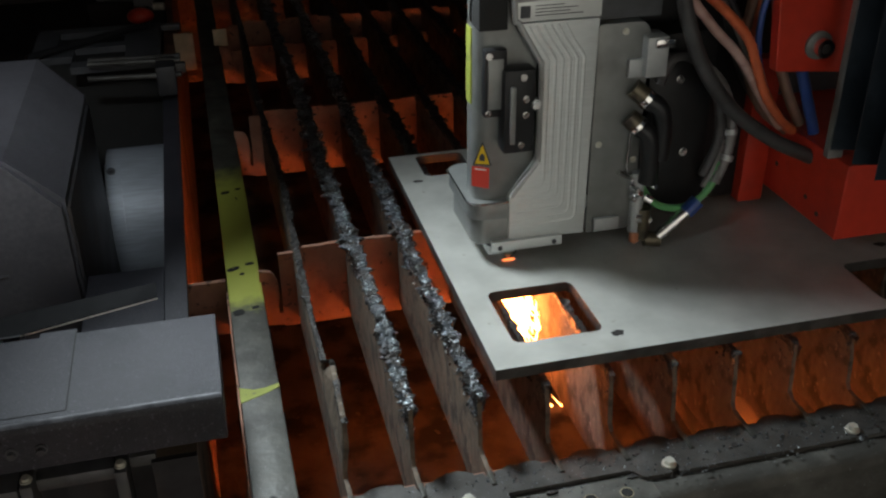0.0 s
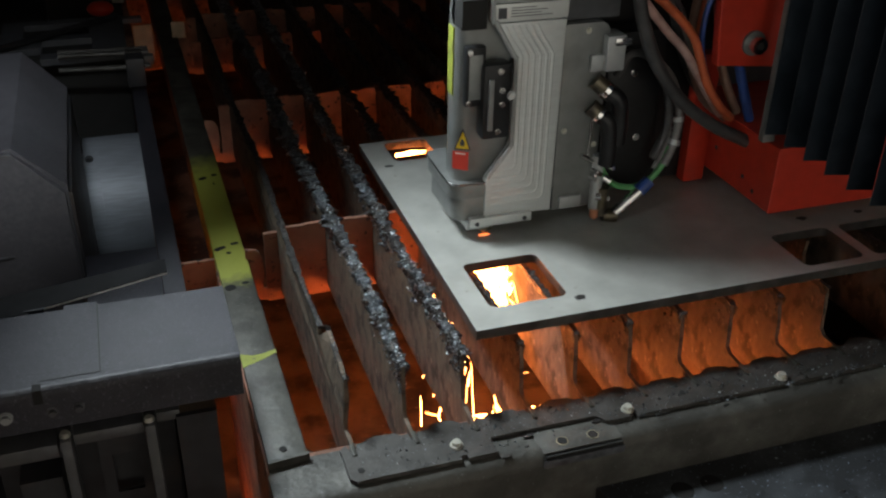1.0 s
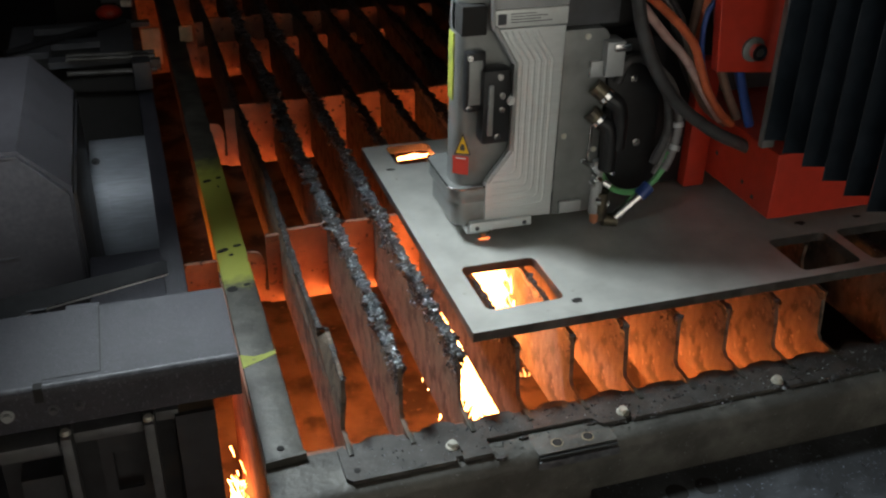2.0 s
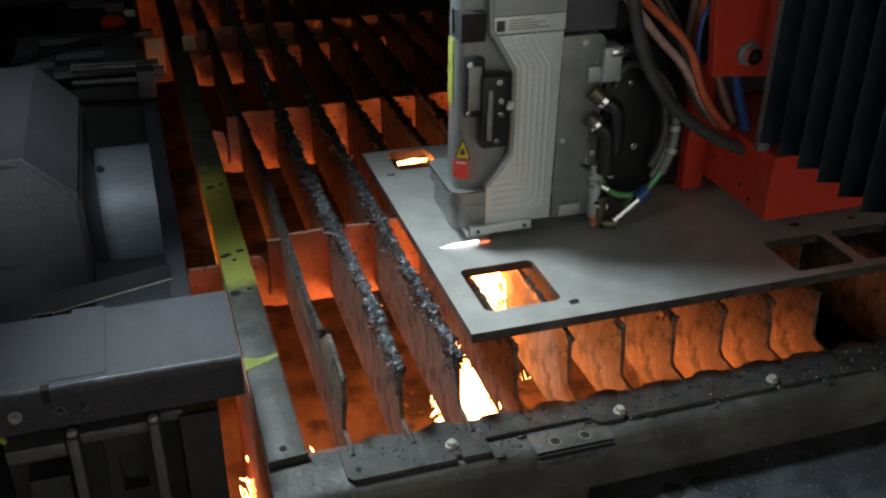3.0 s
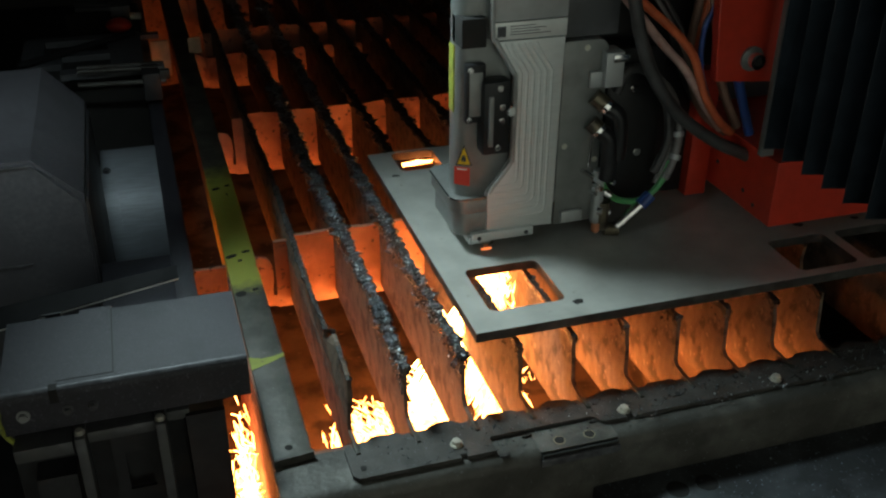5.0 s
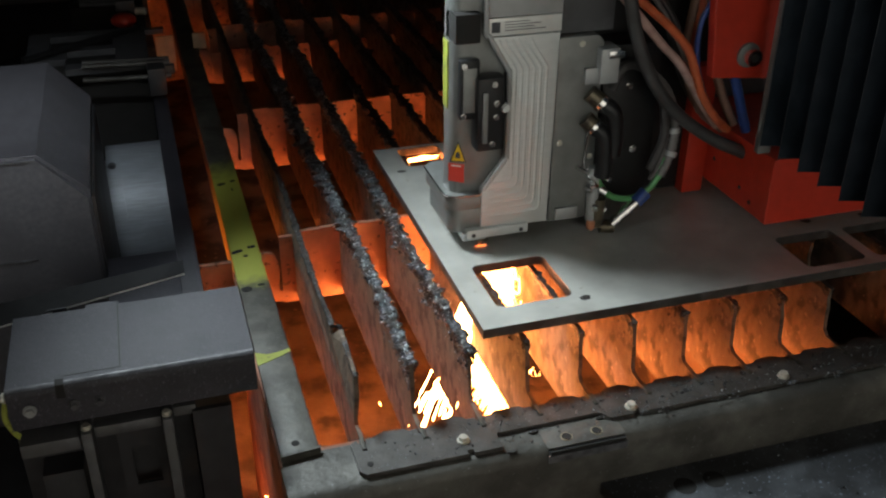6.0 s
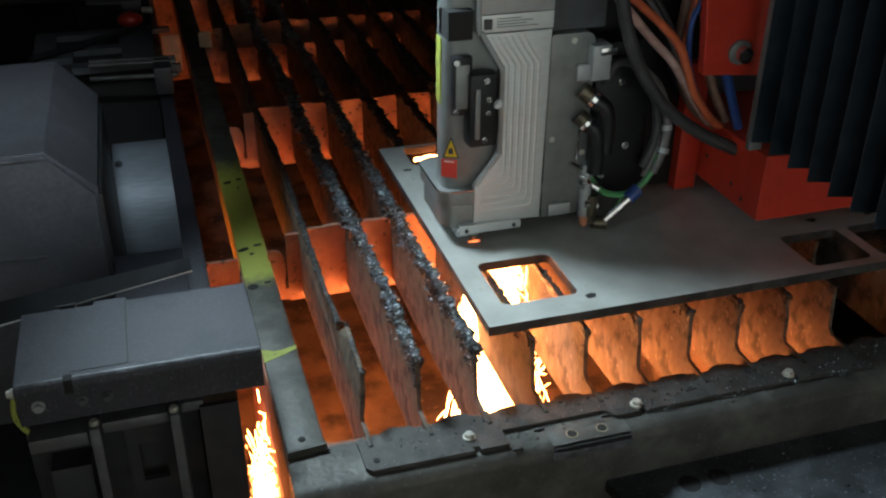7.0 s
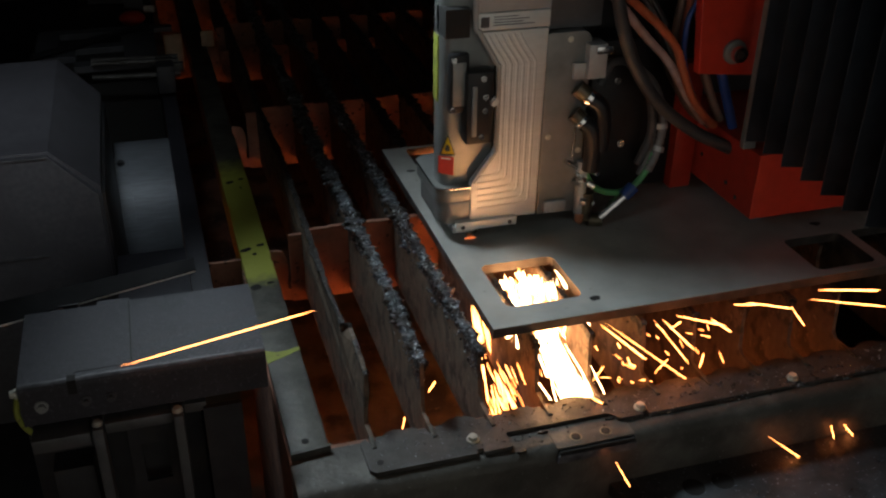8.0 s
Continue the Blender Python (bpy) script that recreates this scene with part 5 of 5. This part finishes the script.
FLIGHTS.append((1.0, [(-0.055, -0.076, -0.055, -0.12, 0.02), (0.004, -0.042, 0.007, -0.123, 0.02), (0.001, -0.028, 0.005, -0.06, 0.08), (0.025, -0.079, 0.03, -0.112, 0.0), (-0.001, -0.028, 0.002, -0.038, 0.15)]))
FLIGHTS.append((1.5, [(-0.075, -0.06, -0.066, -0.08, 0.01), (-0.06, -0.05, -0.055, -0.085, 0.01), (-0.05, -0.075, -0.046, -0.095, 0.0), (0.03, -0.06, 0.032, -0.085, 0.0), (-0.16, -0.09, -0.156, -0.098, 0.0), (0.0, -0.02, 0.004, -0.04, 0.05)]))
FLIGHTS.append((3.0, [(-0.185, -0.1, -0.18, -0.11, 0.0), (-0.1, -0.095, -0.098, -0.1, -0.02), (-0.05, -0.1, -0.048, -0.105, -0.02), (0.036, -0.09, 0.038, -0.098, 0.0)]))
FLIGHTS.append((3.5, [(-0.141, 0.0, -0.131, -0.011, 0.03), (-0.078, -0.03, -0.067, -0.006, 0.0), (-0.136, -0.052, -0.104, -0.115, 0.0), (-0.064, -0.072, -0.056, -0.05, 0.0), (-0.173, -0.074, -0.157, -0.098, 0.0), (-0.175, -0.085, -0.16, -0.105, -0.02),
                      (-0.068, -0.099, -0.058, -0.09, 0.0), (-0.044, -0.097, -0.035, -0.067, 0.0)]))
FLIGHTS.append((4.0, [(0.125, 0.046, 0.172, 0.022, 0.03), (0.07, 0.045, 0.12, 0.035, 0.06), (-0.34, 0.01, -0.325, -0.012, 0.4), (-0.16, -0.02, -0.15, -0.03, 0.03), (-0.12, -0.04, -0.115, -0.06, 0.03), (-0.11, -0.07, -0.105, -0.09, 0.02)]))
FLIGHTS.append((4.5, [(-0.14, -0.02, -0.13, -0.01, 0.03), (-0.12, -0.05, -0.1, -0.03, 0.03), (-0.12, -0.07, -0.1, -0.05, 0.03), (-0.17, -0.03, -0.165, -0.05, 0.03)]))
FLIGHTS.append((6.0, [(-0.06, -0.06, -0.05, -0.04, 0.0), (-0.09, -0.095, -0.08, -0.08, -0.01), (-0.08, -0.1, -0.072, -0.085, -0.02), (-0.12, -0.06, -0.117, -0.065, 0.0), (-0.03, -0.09, -0.028, -0.08, 0.0), (0.045, -0.07, 0.05, -0.1, 0.0)]))
FLIGHTS.append((6.5, [(0.06, -0.02, 0.075, -0.09, 0.0), (0.045, -0.05, 0.055, -0.1, 0.0), (0.12, -0.085, 0.123, -0.09, 0.0), (0.15, -0.085, 0.155, -0.09, 0.0), (-0.02, -0.02, -0.018, -0.09, 0.02)]))
FLIGHTS.append((7.0, [(-0.06, -0.105, -0.05, -0.09, 0.0), (0.055, -0.07, 0.06, -0.1, 0.0), (-0.1, -0.09, -0.098, -0.1, -0.02), (-0.17, -0.1, -0.165, -0.105, -0.03)]))
FLIGHTS.append((7.5, [(0.155, 0.054, 0.332, 0.016, 0.0), (0.103, 0.029, 0.164, -0.032, -0.03), (0.176, -0.024, 0.245, -0.082, -0.04), (0.104, -0.018, 0.146, -0.102, -0.06), (0.084, -0.038, 0.171, -0.15, -0.1), (0.025, -0.043, 0.051, -0.141, -0.08),
                      (0.29, 0.0, 0.309, -0.043, -0.03), (0.42, -0.049, 0.506, -0.089, -0.05), (0.152, -0.056, 0.157, -0.099, -0.08), (0.127, -0.099, 0.153, -0.149, -0.14), (0.089, 0.072, 0.137, 0.066, 0.03)]))
FLIGHTS.append((7.8, [(0.16, 0.01, 0.23, -0.05, -0.03), (0.2, 0.0, 0.3, -0.06, -0.05), (0.3, -0.02, 0.38, -0.07, -0.07), (0.12, -0.01, 0.16, -0.08, -0.05), (0.22, -0.07, 0.27, -0.13, -0.1), (0.1, 0.04, 0.19, 0.02, 0.0)]))
FLIGHTS.append((8.0, [(0.115, 0.015, 0.176, -0.041, -0.03), (0.118, 0.02, 0.252, -0.093, -0.04), (0.182, 0.008, 0.232, -0.057, -0.03), (0.192, 0.008, 0.237, -0.039, -0.03), (0.208, 0.01, 0.274, -0.012, -0.03), (0.246, 0.007, 0.276, -0.016, -0.04),
                      (0.298, 0.012, 0.361, -0.004, -0.03), (0.353, 0.004, 0.375, -0.025, -0.04), (0.394, 0.012, 0.48, 0.002, -0.03), (0.369, 0.015, 0.477, -0.008, -0.05), (0.183, -0.059, 0.199, -0.037, -0.04), (0.106, -0.053, 0.117, -0.032, -0.04)]))
FLIGHTS.append((8.0, [(0.243, -0.063, 0.244, -0.039, -0.04), (0.28, 0.013, 0.312, 0.009, -0.03), (0.421, -0.067, 0.479, -0.1, -0.08), (0.093, -0.055, 0.122, -0.077, -0.06), (0.394, -0.115, 0.425, -0.152, -0.12), (0.283, -0.099, 0.431, -0.22, -0.14),
                      (0.09, -0.081, 0.11, -0.119, -0.14), (0.376, -0.111, 0.384, -0.134, -0.12), (-0.386, 0.068, -0.202, 0.11, -0.05), (-0.083, -0.035, -0.075, -0.02, -0.03), (-0.112, -0.08, -0.109, -0.06, -0.03), (-0.174, -0.09, -0.166, -0.1, -0.03),
                      (-0.256, -0.19, -0.254, -0.197, -0.04), (-0.25, -0.2, -0.247, -0.21, -0.03), (-0.245, -0.205, -0.243, -0.212, -0.06), (-0.257, -0.22, -0.252, -0.222, -0.05)]))


def build_sparks():
    made = {}
    def cone(rnd):
        u = rnd.random() ** 1.3
        a, w = rnd.uniform(0, 6.28), (0.006 + 0.036 * u) * math.sqrt(rnd.random())
        p = Vector((w * math.cos(a), w * math.sin(a), -0.005 - 0.23 * u))
        return p, Vector((p.x * 1.5, p.y * 1.5, -0.25))
    made["jet"] = spark_thing("molten_jet", (0, 0, 0), streaks(230, 1, cone, (0.0008, 0.002), (0.02, 0.05)), "white-hot jet of molten metal under the plate", [M_JET])
    made["thin_jet"] = spark_thing("molten_jet", (0, 0, 0), streaks(100, 61, cone, (0.0005, 0.0013), (0.03, 0.07)), "thin hot jet of molten metal under the plate")
    # e, f, o, u, v, w: unseen, added to light slats and plates
    for key, seed, n, size, flow, r in (("a", 2, 1700, (0.02, 0.075, 0.055), (-0.15, 0.2, -1), 1.0), ("b", 3, 1000, (0.03, 0.075, 0.045), (-0.6, 0.2, 0.6), 1.0), ("c", 4, 950, (0.026, 0.08, 0.055), (-0.4, 0.2, 0.8), 0.55),
                                        # p: glowing strip in place of light on the rear cut-out's wall
                                        ("k", 12, 1100, (0.02, 0.09, 0.065), (-0.4, 0.2, 0.8), 0.55), ("s", 27, 130, (0.009, 0.055, 0.05), (0, -0.3, 0.9), 0.55), ("d", 5, 650, (0.011, 0.11, 0.09), (0, -0.3, 0.9), 0.55), ("p", 21, 260, (0.019, 0.0015, 0.0022), (1, 0.02, 0), 0.5), ("q", 23, 420, (0.024, 0.034, 0.028), (0.2, -0.3, -1), 0.9), ("e", 6, 5600, (0.14, 0.011, 0.028), (1, -0.1, 0.2), 0.8),
                                        ("f", 7, 40, (0.14, 0.011, 0.03), (1, -0.1, 0.2), 0.5),
                                        ("u", 41, 2600, (0.1, 0.04, 0.01), (0.2, 0.4, 0.1), 1.1), ("v", 43, 1150, (0.12, 0.03, 0.012), (0.2, 0.4, 0.1), 1.1), ("w", 47, 1300, (0.15, 0.03, 0.012), (0.2, 0.4, 0.1), 1.1), ("o", 53, 150, (0.009, 0.02, 0.009), (0, 1, 0.1), 0.8), ("i", 10, 900, (0.032, 0.04, 0.013), (0.1, -0.5, -1), 1.2)):
        made[key] = spark_thing("spark_cloud", (0, 0, 0), cloud(seed, n, size, flow, 0.06 if key == "p" else 0.35, r, 2.0 if key in "ds" else 1.6 if key in "ack" else 1.0), "cloud of glowing sparks in the tray; several are added only for their glow", [M_FLASH, M_EMBER] if key == "i" else None)
    def spray(rnd):
        x = rnd.uniform(0, 0.2)
        return Vector((x, rnd.uniform(-0.03, 0.0), -0.085 * rnd.random() ** 1.3 - 0.002)), Vector((0.8, -0.3, rnd.gauss(-0.6, 0.7)))
    made["spray"] = spark_thing("spark_spray", (0, 0, 0), streaks(30, 44, spray, (0.0004, 0.0009), (0.006, 0.02), HOT), "fine spray of sparks before the plate edge")
    def front(rnd):
        u = rnd.random()
        return Vector((rnd.gauss(0, 0.0095) + 0.012 * u, -0.05 * u + rnd.gauss(0, 0.006), -0.075 * u)), Vector((rnd.gauss(0.1, 0.12), -0.5, -0.8))
    made["front"] = spark_thing("spark_burst", (0, 0, 0), streaks(150, 31, front, (0.0006, 0.0014), (0.02, 0.05)), "bright burst of sparks between the slat ends", [M_FLASH])
    def back(rnd):
        u = rnd.random()
        return Vector((rnd.gauss(0, 0.01) - 0.02 * u, -0.03 * u, -0.05 * u)), Vector((0.3, -0.2, -0.9))
    made["gap"] = spark_thing("spark_burst", (0, 0, 0), streaks(44, 33, back, (0.0004, 0.0009), (0.012, 0.03), HOT), "thin burst of sparks between two slats")
    made["single"] = []
    for t, rows in FLIGHTS:
        for x0, z0, x1, z1, y in rows:
            l = math.hypot(x1 - x0, z1 - z0)
            bm = streaks(1, len(made["single"]), lambda r: (Vector(), Vector((0, 0, 1))), (0.0005, 0.0011), (l, l * 1.01), lambda u: 0)
            made["single"].append((spark_thing("flying_spark", (0, 0, 0), bm, "single glowing spark in flight"), t, Vector(((x0 + x1) / 2, y, (z0 + z1) / 2)), Vector((x1 - x0, -0.1 * l, z1 - z0))))
    bm = bmesh.new()
    bmesh.ops.create_uvsphere(bm, u_segments=12, v_segments=6, radius=0.004)
    bmesh.ops.scale(bm, verts=bm.verts, vec=(2.0, 0.3, 0.08))
    made["spot"] = spark_thing("melt_spot", (0, 0, 0), bm, "glowing melt spot under the nozzle", [glow("melt_glow", (1.0, 0.2, 0.05), 4.5)])
    bm = streaks(7, 71, lambda r: (Vector((r.uniform(-0.008, 0.008), r.uniform(-0.002, 0.002), r.uniform(-0.001, 0.001))), Vector((1, r.gauss(0, 0.05), 0))), (0.0008, 0.0018), (0.02, 0.045))
    made["flash"] = spark_thing("gas_flash", (0, 0, 0), bm, "white flash of burning gas at the nozzle", [glow("white_gas_glow", (0.9, 0.85, 0.95), 9.0)])
    bm = bmesh.new()
    for z in (-0.001, 0.002, 0.005):
        bmesh.ops.create_circle(bm, cap_ends=True, segments=32, radius=1.0, matrix=Matrix.Translation((0, 0, z)) @ Matrix.Diagonal((0.062, 0.019, 1, 1)))
    made["haze"] = spark_thing("gas_haze", (0, 0, 0), bm, "faint blue glowing gas over the plate", [M_HAZE])
    return made


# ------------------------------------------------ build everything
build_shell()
build_tray()
build_cross_plates()
for k in range(17):
    build_slat(k, 0.11 if k == 10 else -0.012)                # the eleventh slat is broken off at the front
build_front()
build_grit()
build_side_bar()
build_plate()
HEAD = [build_head(), build_hoses(), build_carriage(), build_bellows()]
build_cover_box()
build_clamp()
build_hood()
build_gripper()
SPARKS = build_sparks()

# way of the head from its place at 3.5 s
TRACK = [(0, -0.014, 0.004), (0.5, -0.010, 0.004), (1.0, -0.007, 0.004), (1.5, -0.007, 0.002), (2.2, -0.006, 0.0015), (3.0, -0.004, 0.001), (3.5, 0, 0), (4.0, 0.0008, -0.004), (4.5, -0.005, -0.011),
         (5.25, -0.0175, -0.0145), (6.0, -0.029, -0.013), (6.5, -0.037, -0.008), (7.0, -0.042, -0.002), (7.5, -0.046, 0.005), (8.0, -0.047, 0.0135)]


def along(rows, t):
    """Linear between rows of (t, values...)."""
    for a, b in zip(rows, rows[1:]):
        if t <= b[0]:
            u = (t - a[0]) / (b[0] - a[0])
            return [p + (q - p) * max(0, u) for p, q in zip(a[1:], b[1:])]
    return list(rows[-1][1:])


def flight(p, d, t0, t1, rest):
    """Rows of one spark: lies at rest, flies from p along d between t0 and t1 and falls back to rest."""
    p, d = Vector(p), Vector(d)
    turn = d.to_track_quat("Z", "Y").to_matrix().to_4x4()
    m, e = Matrix.Translation(rest) @ turn, 1 / 30
    rows = [(0.0, m), (t0 - e, m)] if t0 - e > 0.05 else []
    for i in range(round((t1 - t0) / e) + 1):
        t = t0 + i * e
        s = t - (t0 + t1) / 2
        if 0 <= t <= 8.001:
            rows.append((t, Matrix.Translation(p + d * s + Vector((0, 0, -2.5)) * s * s) @ turn))
    if t1 + e < 7.95:
        rows += [(t1 + e, m), (8.0, m)]
    return rows


def motions():
    for ob in HEAD:
        at = ob.location.copy()
        walk(ob, [(t, Matrix.Translation(at + Vector((x, y, 0)))) for t, x, y in TRACK])
    walk(SPARKS["spot"], [(t, Matrix.Translation(NOZ + Vector((x, y - 0.004, -0.001)))) for t, x, y in TRACK])
    # jet: leans over as the cut turns
    lean = [(0, 16, -14), (0.1, 4, -6), (0.4, 8, 4), (1.0, 10, 6), (3.5, 12, 8), (4.4, 8, 28), (5.2, 10, 16), (6.5, 6, 6), (7.0, -4, 2), (7.25, -28, -8), (8.0, -34, -14)]
    rnd = random.Random(5)
    flow = {"jet": [(0, BIN), (1.05, BIN), (1.25, -0.1), (1.45, 0), (2.8, 0), (3.0, -0.15), (3.25, 0), (7.05, 0), (7.25, -0.3), (7.4, BIN), (8, BIN)], "thin_jet": [(0, BIN), (0.2, BIN), (0.35, 0), (0.56, 0), (0.64, -0.2), (0.85, -0.1), (1.0, 0), (8, 0)]}
    for key, drop in flow.items():
        rows = []
        for i in range(81):
            t = i / 10
            x, y = along(TRACK, t)
            rx, ry = along(lean, t)
            (dz,) = along(drop, t)
            rows.append((t, pose(0.088 + x, 0.19 + y, -0.022 + dz, rx + rnd.uniform(-2, 2), ry + rnd.uniform(-2, 2), rnd.uniform(-20, 20))))
        walk(SPARKS[key], rows)
    # blue flash between nozzle and plate, drawn back into the head between bursts
    burst = [(0, 0), (2.5, 0), (2.7, 1), (2.85, 1), (2.95, 0.25), (3.05, 0.25), (3.15, 0.95), (3.25, 0.9), (3.4, 0), (8, 0)]
    for key, out, home in (("flash", (-0.034, -0.002, -0.0005), (0.02, 0.045, 0.037)), ("haze", (-0.066, 0.004, 0.004), (0.025, 0.045, 0.037))):
        rows = []
        for i in range(81):
            t = i / 10
            x, y = along(TRACK, t)
            (u,) = along(burst, t)
            u = 1.0 if u > 0.9 or (key == "flash" and u > 0.2) else 0.0
            rows.append((t, Matrix.Translation(NOZ + Vector((x, y, 0)) + Vector(home).lerp(Vector(out), u))))
        walk(SPARKS[key], rows)
    spots = {
        "a": ((0.096, 0.245, -0.212), [(0, BIN), (1.05, BIN), (1.25, -0.1), (1.45, 0), (2.8, 0), (3.0, -0.13), (3.25, 0), (7.0, 0), (7.2, -0.2), (7.35, BIN), (8, BIN)]),
        "b": ((0.02, 0.2, -0.25), [(0, BIN), (2.6, BIN), (3.2, -0.2), (3.5, -0.13), (3.8, -0.06), (4.0, -0.03), (4.2, 0), (4.6, 0), (5.2, -0.08), (5.7, -0.13), (5.9, -0.17), (6.1, -0.2), (6.9, -0.2), (7.2, -0.13), (7.5, -0.1), (7.8, -0.2), (8, -0.3)]),
        "c": ((-0.055, 0.17, -0.25), [(0, BIN), (3.2, BIN), (3.8, -0.08), (4.0, -0.05), (4.3, 0.03), (4.6, 0.03), (5.2, -0.1), (5.8, -0.2), (6.2, BIN), (7.0, BIN), (7.3, -0.14), (7.5, -0.14), (7.8, -0.23), (8, -0.3)]),
        "k": ((-0.127, 0.13, -0.215), [(0, BIN), (3.3, BIN), (3.8, -0.08), (4.0, -0.05), (4.3, 0.04), (4.6, 0.04), (5.2, -0.1), (5.8, BIN), (8, BIN)]),
        "i": ((0.077, 0.098, -0.03), [(0, BIN), (6.9, BIN), (7.1, -0.08), (7.2, -0.03), (7.35, 0), (8, 0)]),
        "d": ((-0.257, 0.09, -0.2), [(0, BIN), (1.0, -0.3), (1.5, -0.18), (2.8, -0.19), (3.5, -0.19), (3.7, -0.06), (3.85, 0), (4.5, 0), (4.7, -0.03), (5.8, -0.22), (6.4, -0.26), (6.8, -0.22), (7.0, -0.1), (7.15, -0.1), (7.3, -0.2), (7.6, -0.2), (7.8, BIN), (8, BIN)]),
        # u, v, w and o sit out of sight and serve only as light
        "u": ((0.06, 0.2, -0.425), [(0, BIN), (0.95, BIN), (1.15, 0), (2.8, -0.01), (3.0, -0.035), (3.2, 0), (6.6, 0), (7.0, -0.03), (7.3, BIN), (8, BIN)]),
        "v": ((0.12, 0.6, -0.24), [(0, BIN), (4.1, BIN), (4.3, 0), (4.75, 0), (5.1, BIN), (8, BIN)]),
        "w": ((0.16, 1.06, -0.19), [(0, BIN), (4.1, BIN), (4.3, 0), (4.75, 0), (5.1, BIN), (8, BIN)]),
        "o": ((-0.262, 0.5, -0.185), [(0, BIN), (1.1, BIN), (1.3, 0), (7.1, 0), (7.3, BIN), (8, BIN)]),
        "q": ((0.08, 0.185, -0.052), [(0, -0.012), (0.8, 0), (7.1, 0), (7.3, -0.1), (7.5, BIN), (8, BIN)]),
        "s": ((-0.263, 0.21, -0.1), [(0, BIN), (3.6, BIN), (3.8, -0.06), (4.0, 0), (4.5, 0), (4.8, -0.12), (5.2, BIN), (8, BIN)]),
        "p": ((0.074, 0.5, -0.0065), [(0, BIN), (0.02, BIN), (0.15, 0), (8, 0)]),
        "e": ((0.225, 0.12, -0.29), [(0, -0.14), (0.3, -0.1), (0.5, -0.03), (0.8, -0.03), (0.95, 0.02), (1.4, 0), (6.6, 0), (7.0, -0.04), (7.4, -0.05), (7.7, -0.1), (8, -0.12)]),
        "f": ((-0.06, -0.016, -0.22), [(0, BIN), (0.9, -0.2), (1.5, -0.02), (3.5, 0), (5.8, 0), (6.2, -0.2), (6.8, -0.2), (7.1, -0.02), (7.4, -0.06), (7.7, -0.2), (8, -0.3)]),
    }
    for key, (at, drop) in spots.items():
        rnd = random.Random(ord(key))
        w = 0.12 if key == "p" else 0.3 if key in "uvwo" else 1.0
        rows = []
        for i in range(81):
            t = i / 10
            (dz,) = along(drop, t)
            rows.append((t, pose(at[0] + w * rnd.uniform(-0.006, 0.006), at[1] + w * rnd.uniform(-0.012, 0.012), at[2] + dz + w * rnd.uniform(-0.006, 0.006), w * rnd.uniform(-7, 7), w * rnd.uniform(-7, 7), w * rnd.uniform(-9, 9))))
        walk(SPARKS[key], rows)
    # sprays out of the cut in the last second
    spray = {
        "spray": ((0.1, -0.02, 0.0), [(0, BIN), (7.4, BIN), (7.6, -0.03), (7.7, 0), (8, 0)]),
        "front": ((0.072, 0.015, -0.02), [(0, BIN), (6.85, BIN), (7.1, -0.05), (7.3, 0), (8, 0)]),
        "gap": ((0.018, 0.0, -0.045), [(0, BIN), (6.9, BIN), (7.2, -0.02), (7.4, 0), (8, 0)]),
    }
    for key, (at, drop) in spray.items():
        rnd = random.Random(len(key) * 7 + ord(key[-1]))
        rows = []
        for i in range(81):
            t = i / 10
            (dz,) = along(drop, t)
            j = 0.004 if key in ("front", "gap") else 0.012
            rows.append((t, pose(at[0] + rnd.uniform(-j, j), at[1] + rnd.uniform(-j, j), at[2] + dz + rnd.uniform(-j, j) * 0.5, rnd.uniform(-8, 8), rnd.uniform(-8, 8), rnd.uniform(-8, 8))))
        walk(SPARKS[key], rows)
    for ob, t, at, way in SPARKS["single"]:
        walk(ob, flight(at, way * 14, t - 0.1, t + 0.1, Vector((0.3, 0.5, -0.5))))


motions()
